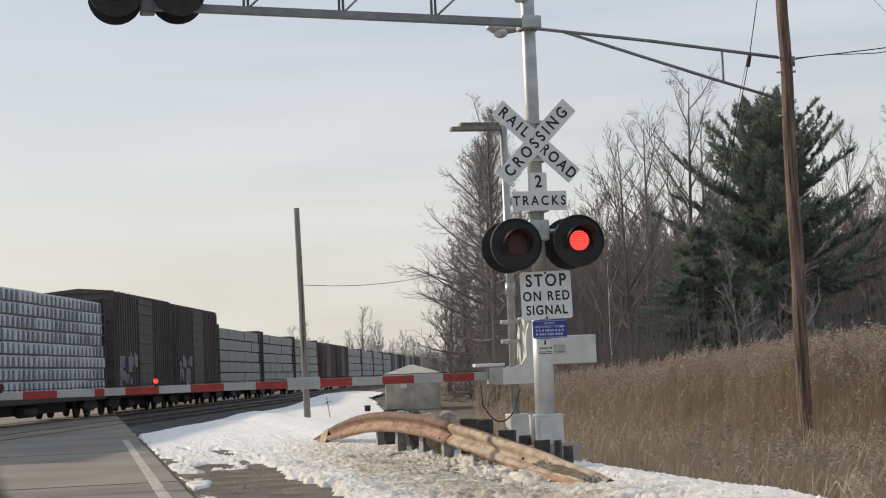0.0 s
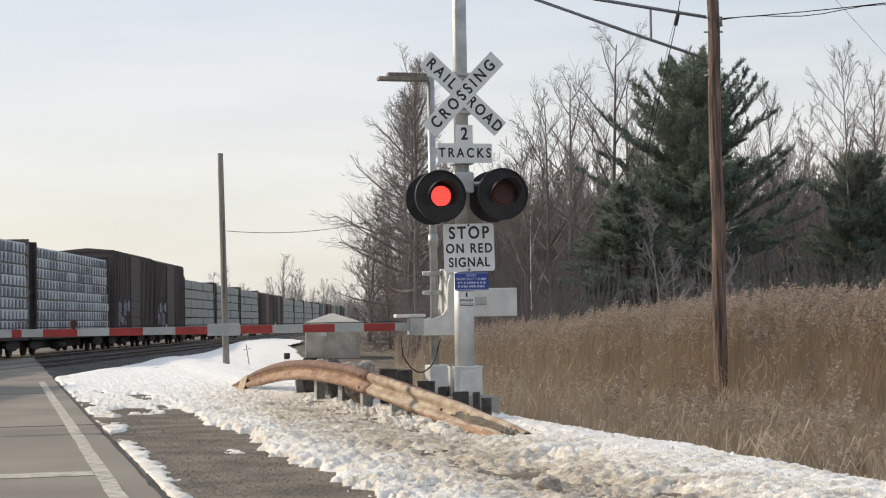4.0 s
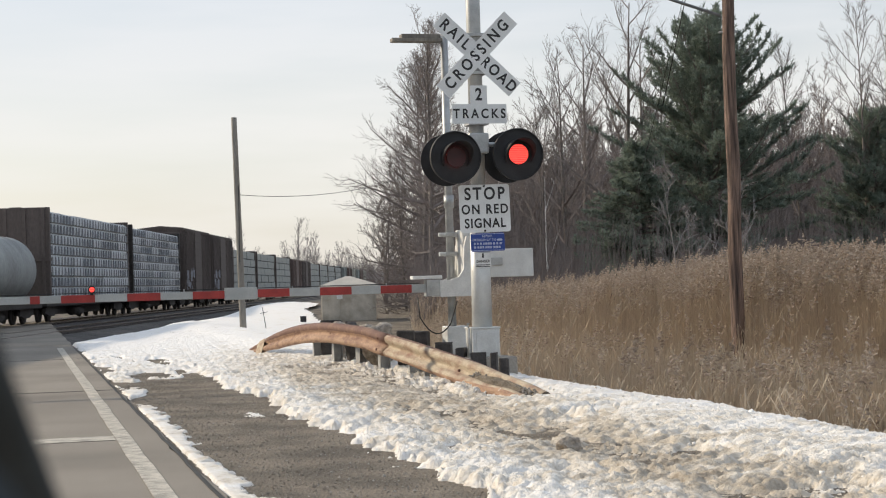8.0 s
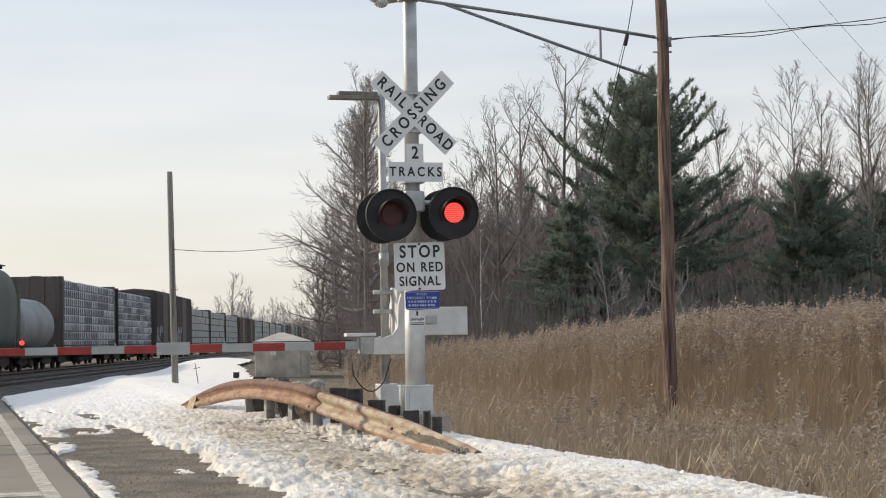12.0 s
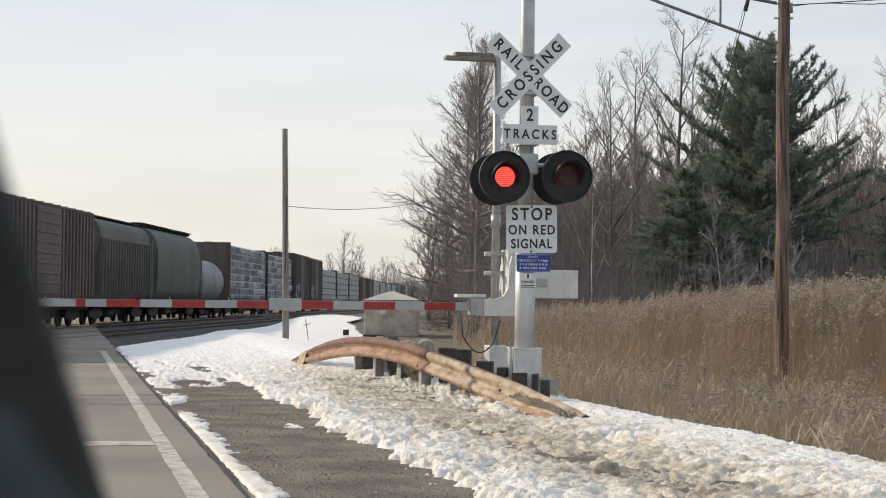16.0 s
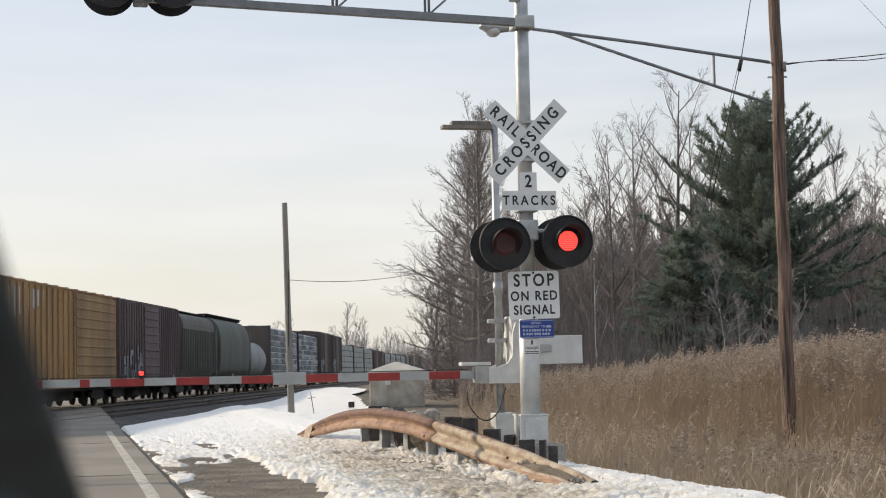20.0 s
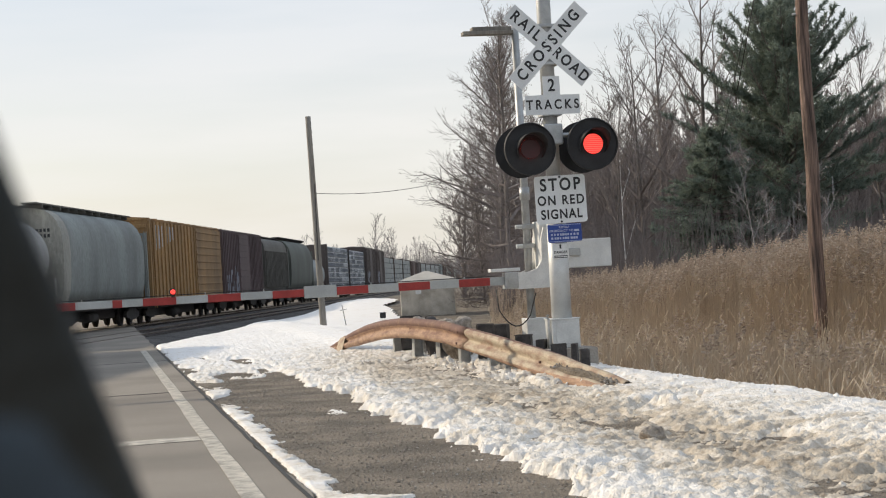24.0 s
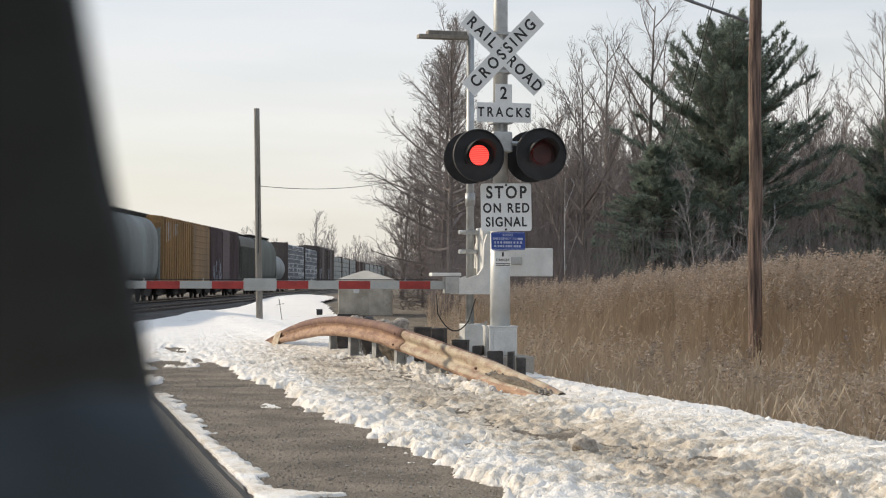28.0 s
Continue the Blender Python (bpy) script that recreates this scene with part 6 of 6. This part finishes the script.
        segs.append((p + d * h * 0.5, p + d * h * 0.5 + Vector((rnd.gauss(0, 0.5), 0, 0.9)) * h * 0.4, 0.05, 0.02))
    tagged(part("far_undergrowth", prisms(segs, 3), M_HAZE_PALE_TWIG), "leafless thicket far down the line, haze painted into its pale twigs", "thicket", kind="stuff")


def pine(seed, height, label, at, reach, elev, low=0.08, whorl=0.40, count=(5, 6), droop=0.0, brush=17):
    """reach: branch length at the foot, the middle, three quarters and the top; elev: degrees above level at the same heights."""
    t = thing("pine_tree", label, "tree", "pine trees", at=at)
    rnd = random.Random(seed)
    gen = np.random.default_rng(seed)
    trunk, limbs, tc, td = [], [], [], []
    marks = (0.0, 0.5, 0.75, 1.0)
    pts = [Vector((0.10 * math.sin(k * 0.7), 0.08 * math.cos(k), k * height / 12)) for k in range(13)]
    for k in range(12):
        trunk.append((pts[k], pts[k + 1], 0.018 * height * (1 - k / 12.4), 0.018 * height * (1 - (k + 1) / 12.4)))
    z = low * height
    while z < height * 0.985:
        f = z / height
        n = rnd.choice(count)
        a0 = rnd.random() * math.tau
        for k in range(n):
            a = a0 + k * math.tau / n + rnd.gauss(0, 0.22)
            ln = float(np.interp(f, marks, reach)) * rnd.choice((rnd.uniform(0.45, 0.8), rnd.uniform(0.85, 1.1)))
            e = radians(float(np.interp(f, marks, elev)) + rnd.gauss(0, 6))
            d = Vector((math.cos(a) * math.cos(e), math.sin(a) * math.cos(e), math.sin(e)))
            m = max(4, int(ln / 0.42))
            p = Vector((0, 0, z + rnd.uniform(-0.08, 0.08)))
            for j in range(m):
                d = (d + Vector((rnd.gauss(0, 0.06), rnd.gauss(0, 0.06), rnd.gauss(0, 0.05) + (0.42 - droop) * (j / m - 0.25) / m * 2))).normalized()
                q = p + d * ln / m
                r = 0.010 * ln
                limbs.append((p, q, r * (1 - j / m) + 0.006, r * (1 - (j + 1) / m) + 0.005))
                g = (j + 0.5) / m
                if g > 0.18:
                    for side in (-1, 1):
                        for _ in range(rnd.choice((2, 3, 3, 4))):
                            b = p.lerp(q, rnd.random())
                            flat = Vector((-d.y, d.x, 0)).normalized() * side
                            w = (d * rnd.uniform(0.55, 0.95) + flat * rnd.uniform(0.45, 0.95) + Vector((0, 0, rnd.uniform(-0.15, 0.50) - droop * 0.4))).normalized()
                            l2 = (0.20 + 0.42 * ln * 0.55 * (1.02 - g)) * rnd.uniform(0.7, 1.15)
                            tip = b + w * l2 + Vector((0, 0, 0.10 * l2))
                            limbs.append((b, tip, 0.009, 0.004))
                            s = 0.30 if l2 > 0.45 else 0.55
                            while s < 1.01:
                                tc.append(b.lerp(tip, s) + Vector((rnd.gauss(0, 0.03), rnd.gauss(0, 0.03), rnd.gauss(0, 0.02))))
                                td.append((w + Vector((rnd.gauss(0, 0.3), rnd.gauss(0, 0.3), 0.25 - droop * 0.5 + rnd.gauss(0, 0.2)))).normalized())
                                s += 0.15 / l2
                p = q
            for s in (0.0, 0.12, 0.24):
                tc.append(p - d * s)
                td.append((d + Vector((rnd.gauss(0, 0.2), rnd.gauss(0, 0.2), 0.3))).normalized())
        z += whorl * rnd.uniform(0.8, 1.2) * (1 - 0.35 * f)
    part("trunk", prisms(trunk, 8), M_BARK, t)
    part("branchwork", prisms(limbs, 3), M_BARK, t)
    c, d = np.repeat(np.array(tc), brush, 0), np.repeat(np.array(td), brush, 0)
    n = len(c)
    b = c + d * gen.uniform(-0.10, 0.10, (n, 1))
    w = d * 0.75 + gen.normal(0, 0.48, (n, 3))
    w = w / np.linalg.norm(w, axis=1, keepdims=True) * gen.uniform(0.10, 0.19, (n, 1))
    s = np.cross(w, gen.normal(0, 1, (n, 3)))
    s = s / (np.linalg.norm(s, axis=1, keepdims=True) + 1e-9) * 0.0145
    v = np.stack([b - s, b + s, b + w], 1).reshape(-1, 3)
    part("needles", (v.tolist(), [], np.arange(3 * n).reshape(-1, 3).tolist()), M_NEEDLE, t, "dark green needle tufts")
    return t


def reed_bed():
    rnd = np.random.default_rng(5)
    count = 36000
    y = 10.5 + 47 * rnd.random(count * 3) ** 1.25
    x = y * rnd.uniform(0.02, 0.40, count * 3)
    n, u = across(x, y)
    edge = 6.55 - 0.10 * np.clip(14 - u, 0, 5) + 0.25 * np.sin(u * 1.3) + 0.2 * np.sin(u * 3.7)
    keep = (n > edge) & ((n > edge + 0.5) | (rnd.random(count * 3) > 0.35))
    x, y, n, edge = x[keep][:count], y[keep][:count], n[keep][:count], edge[keep][:count]
    count = len(x)
    back = step(10.4, 12.4, n + 1.6 * (fbm(x * 0.4, y * 0.4, 83) - 0.5))
    top = 0.58 + 0.60 * np.clip((x / y - 0.06) / 0.15, 0, 1) + 0.35 * (fbm(x * 0.35, y * 0.35, 77) - 0.4)
    top = 0.10 + (top + 0.02) * back
    z0 = np.minimum(ground_z(x, y), -0.35)
    tall = top - z0 + rnd.normal(-0.08, 0.11, count)
    lx, ly = rnd.normal(0.015, 0.042, count) * tall, rnd.normal(0, 0.042, count) * tall
    p = np.stack([x, y, z0], 1)
    q = p + np.stack([lx * 0.4, ly * 0.4, tall * 0.55], 1)
    e = p + np.stack([lx * 1.2, ly * 1.2, tall], 1)
    stalks = [(a, b, 0.0066, 0.0056) for a, b in zip(p, q)] + [(a, b, 0.0056, 0.0030) for a, b in zip(q, e)]
    # dry leaves, bent over at the tip
    k = np.flatnonzero(rnd.random(count) < 0.75)
    m = len(k)
    b = p[k] + (e[k] - p[k]) * rnd.uniform(0.25, 0.85, (m, 1))
    a = rnd.uniform(0, math.tau, m)
    o = np.stack([np.cos(a), np.sin(a), rnd.uniform(0.6, 1.8, m)], 1) * rnd.uniform(0.09, 0.22, (m, 1))
    w = np.stack([-np.sin(a), np.cos(a), 0 * a], 1) * 0.0055
    tip = b + o + o * np.array([0.6, 0.6, -0.54])
    leaves = np.stack([b - w * 0.5, b + w * 0.5, b + o + w, b + o - w, tip], 1).reshape(-1, 3)
    f0 = 5 * np.arange(m)
    leaf_faces = np.stack([f0, f0 + 1, f0 + 2, f0 + 3], 1).tolist() + np.stack([f0 + 3, f0 + 2, f0 + 4], 1).tolist()
    # feathery plumes, bowed to one side
    k = np.flatnonzero(rnd.random(count) < np.where(back > 0.6, 0.34, 0.02))
    a = rnd.normal(0.4, 0.9, len(k))
    bow = np.stack([np.cos(a), np.sin(a), 0 * a], 1) * rnd.uniform(0.03, 0.13, (len(k), 1))
    long, fat = rnd.uniform(0.22, 0.38, len(k)), rnd.uniform(0.8, 1.4, len(k))
    fronds = []
    for j in range(18):
        f = (j // 2) / 8
        c = e[k] + np.stack([0 * long, 0 * long, long * f - 0.02], 1) + bow * f * f
        w = (0.050 * math.sin(math.pi * (0.10 + 0.84 * f)) + 0.006) * fat
        t = rnd.uniform(0, math.tau, len(k))
        s = np.stack([np.cos(t) * w, np.sin(t) * w, rnd.uniform(0.005, 0.045, len(k))], 1)
        a = np.stack([-np.sin(t), np.cos(t), 0 * t], 1) * 0.019
        fronds.append(np.stack([c - a * 0.5, c + a * 0.5, c + s + a * 0.8, c + s * 1.2 - np.array([0, 0, 0.03]), c + s - a * 0.8], 1))
    v = np.concatenate(fronds).reshape(-1, 3)
    bed = thing("reed_bed", "dense tan-brown dry reeds with feathery plumes behind the snow", "reeds", kind="stuff")
    for name, data, m in (("stalks", prisms(stalks, 3), M_REED), ("leaves", (leaves.tolist(), [], leaf_faces), M_REED), ("plumes", (v.tolist(), [], np.arange(len(v)).reshape(-1, 5).tolist()), M_PLUME)):
        tagged(part(name, data, m, bed), kind="stuff")


# ---- what moves ----
SPEED = 4.75
FLASH = [round(0.15 + 0.5978 * k, 3) for k in range(47)]


def motions():
    times = [0, 0.1] + list(range(1, 28)) + [27.9, 28]
    turn = Matrix.Rotation(-math.atan(TRACK_S), 4, "Z")
    d = Vector((TRACK_S, 1, 0)).normalized()
    for car, s0 in CARS:
        walk(car, [(t, Matrix.Translation(Vector((TRACK_X, 0, 0.03)) + d * (s0 + 0.5 + SPEED * t)) @ turn) for t in times])
    # wheels of the nearer cars roll
    near = {car for car, s0 in CARS if -70 < s0 < 90}
    for ob, y in WHEELS:
        if ob.parent in near:
            walk(ob, [(k * 0.1333, Matrix.Translation((0, y, 0.46)) @ Matrix.Rotation(-k * 0.1333 * SPEED / 0.44, 4, "X")) for k in range(211)])
    # the red lenses turn their bright face out by turns
    for ob, c, phase in LENSES:
        lit = phase == 0
        rows = [(0, Matrix.Translation(c) @ Matrix.Rotation(0 if lit else math.pi, 4, "Z"))]
        a = 0 if lit else 180
        for t in FLASH:
            for k in range(4):
                rows.append((t - 0.05 + k / 30, Matrix.Translation(c) @ Matrix.Rotation(radians(a + 60 * k), 4, "Z")))
            a += 180
        rows.append((28, Matrix.Translation(c) @ Matrix.Rotation(radians(a), 4, "Z")))
        walk(ob, rows)


crossing_signal()
crossing_gate()
guard_rail()
rail_debris()
poles()
signal_hut()
small_finds()
car_pillar()
train()
woods()
pine(3, 10.6, "tall dark green white pine with upswept limbs at the wood's edge", pose(12.0, 60, -0.9), (4.3, 4.5, 3.7, 1.0), (-6, 28, 42, 66), 0.03, 0.35, (5, 6))
pine(7, 6.6, "lower feathery green pine beside the tall one", pose(9.0, 57.5, -0.9), (3.2, 2.4, 1.4, 0.3), (-8, 2, 14, 50), 0.03, 0.27, (6, 7), 0.45)
pine(9, 7.6, "dark green pine tree half hidden by bare twigs", pose(18.3, 61, -0.9), (3.6, 3.0, 2.1, 0.5), (-6, 16, 34, 62), 0.03, 0.30, (6, 7), 0.1)
pine(13, 7.2, "small olive-green pine tree deep in the wood", pose(21.8, 63, -0.9), (3.2, 2.6, 1.7, 0.4), (-4, 10, 25, 55), 0.03, 0.34, (5, 6), 0.2)
reed_bed()
motions()
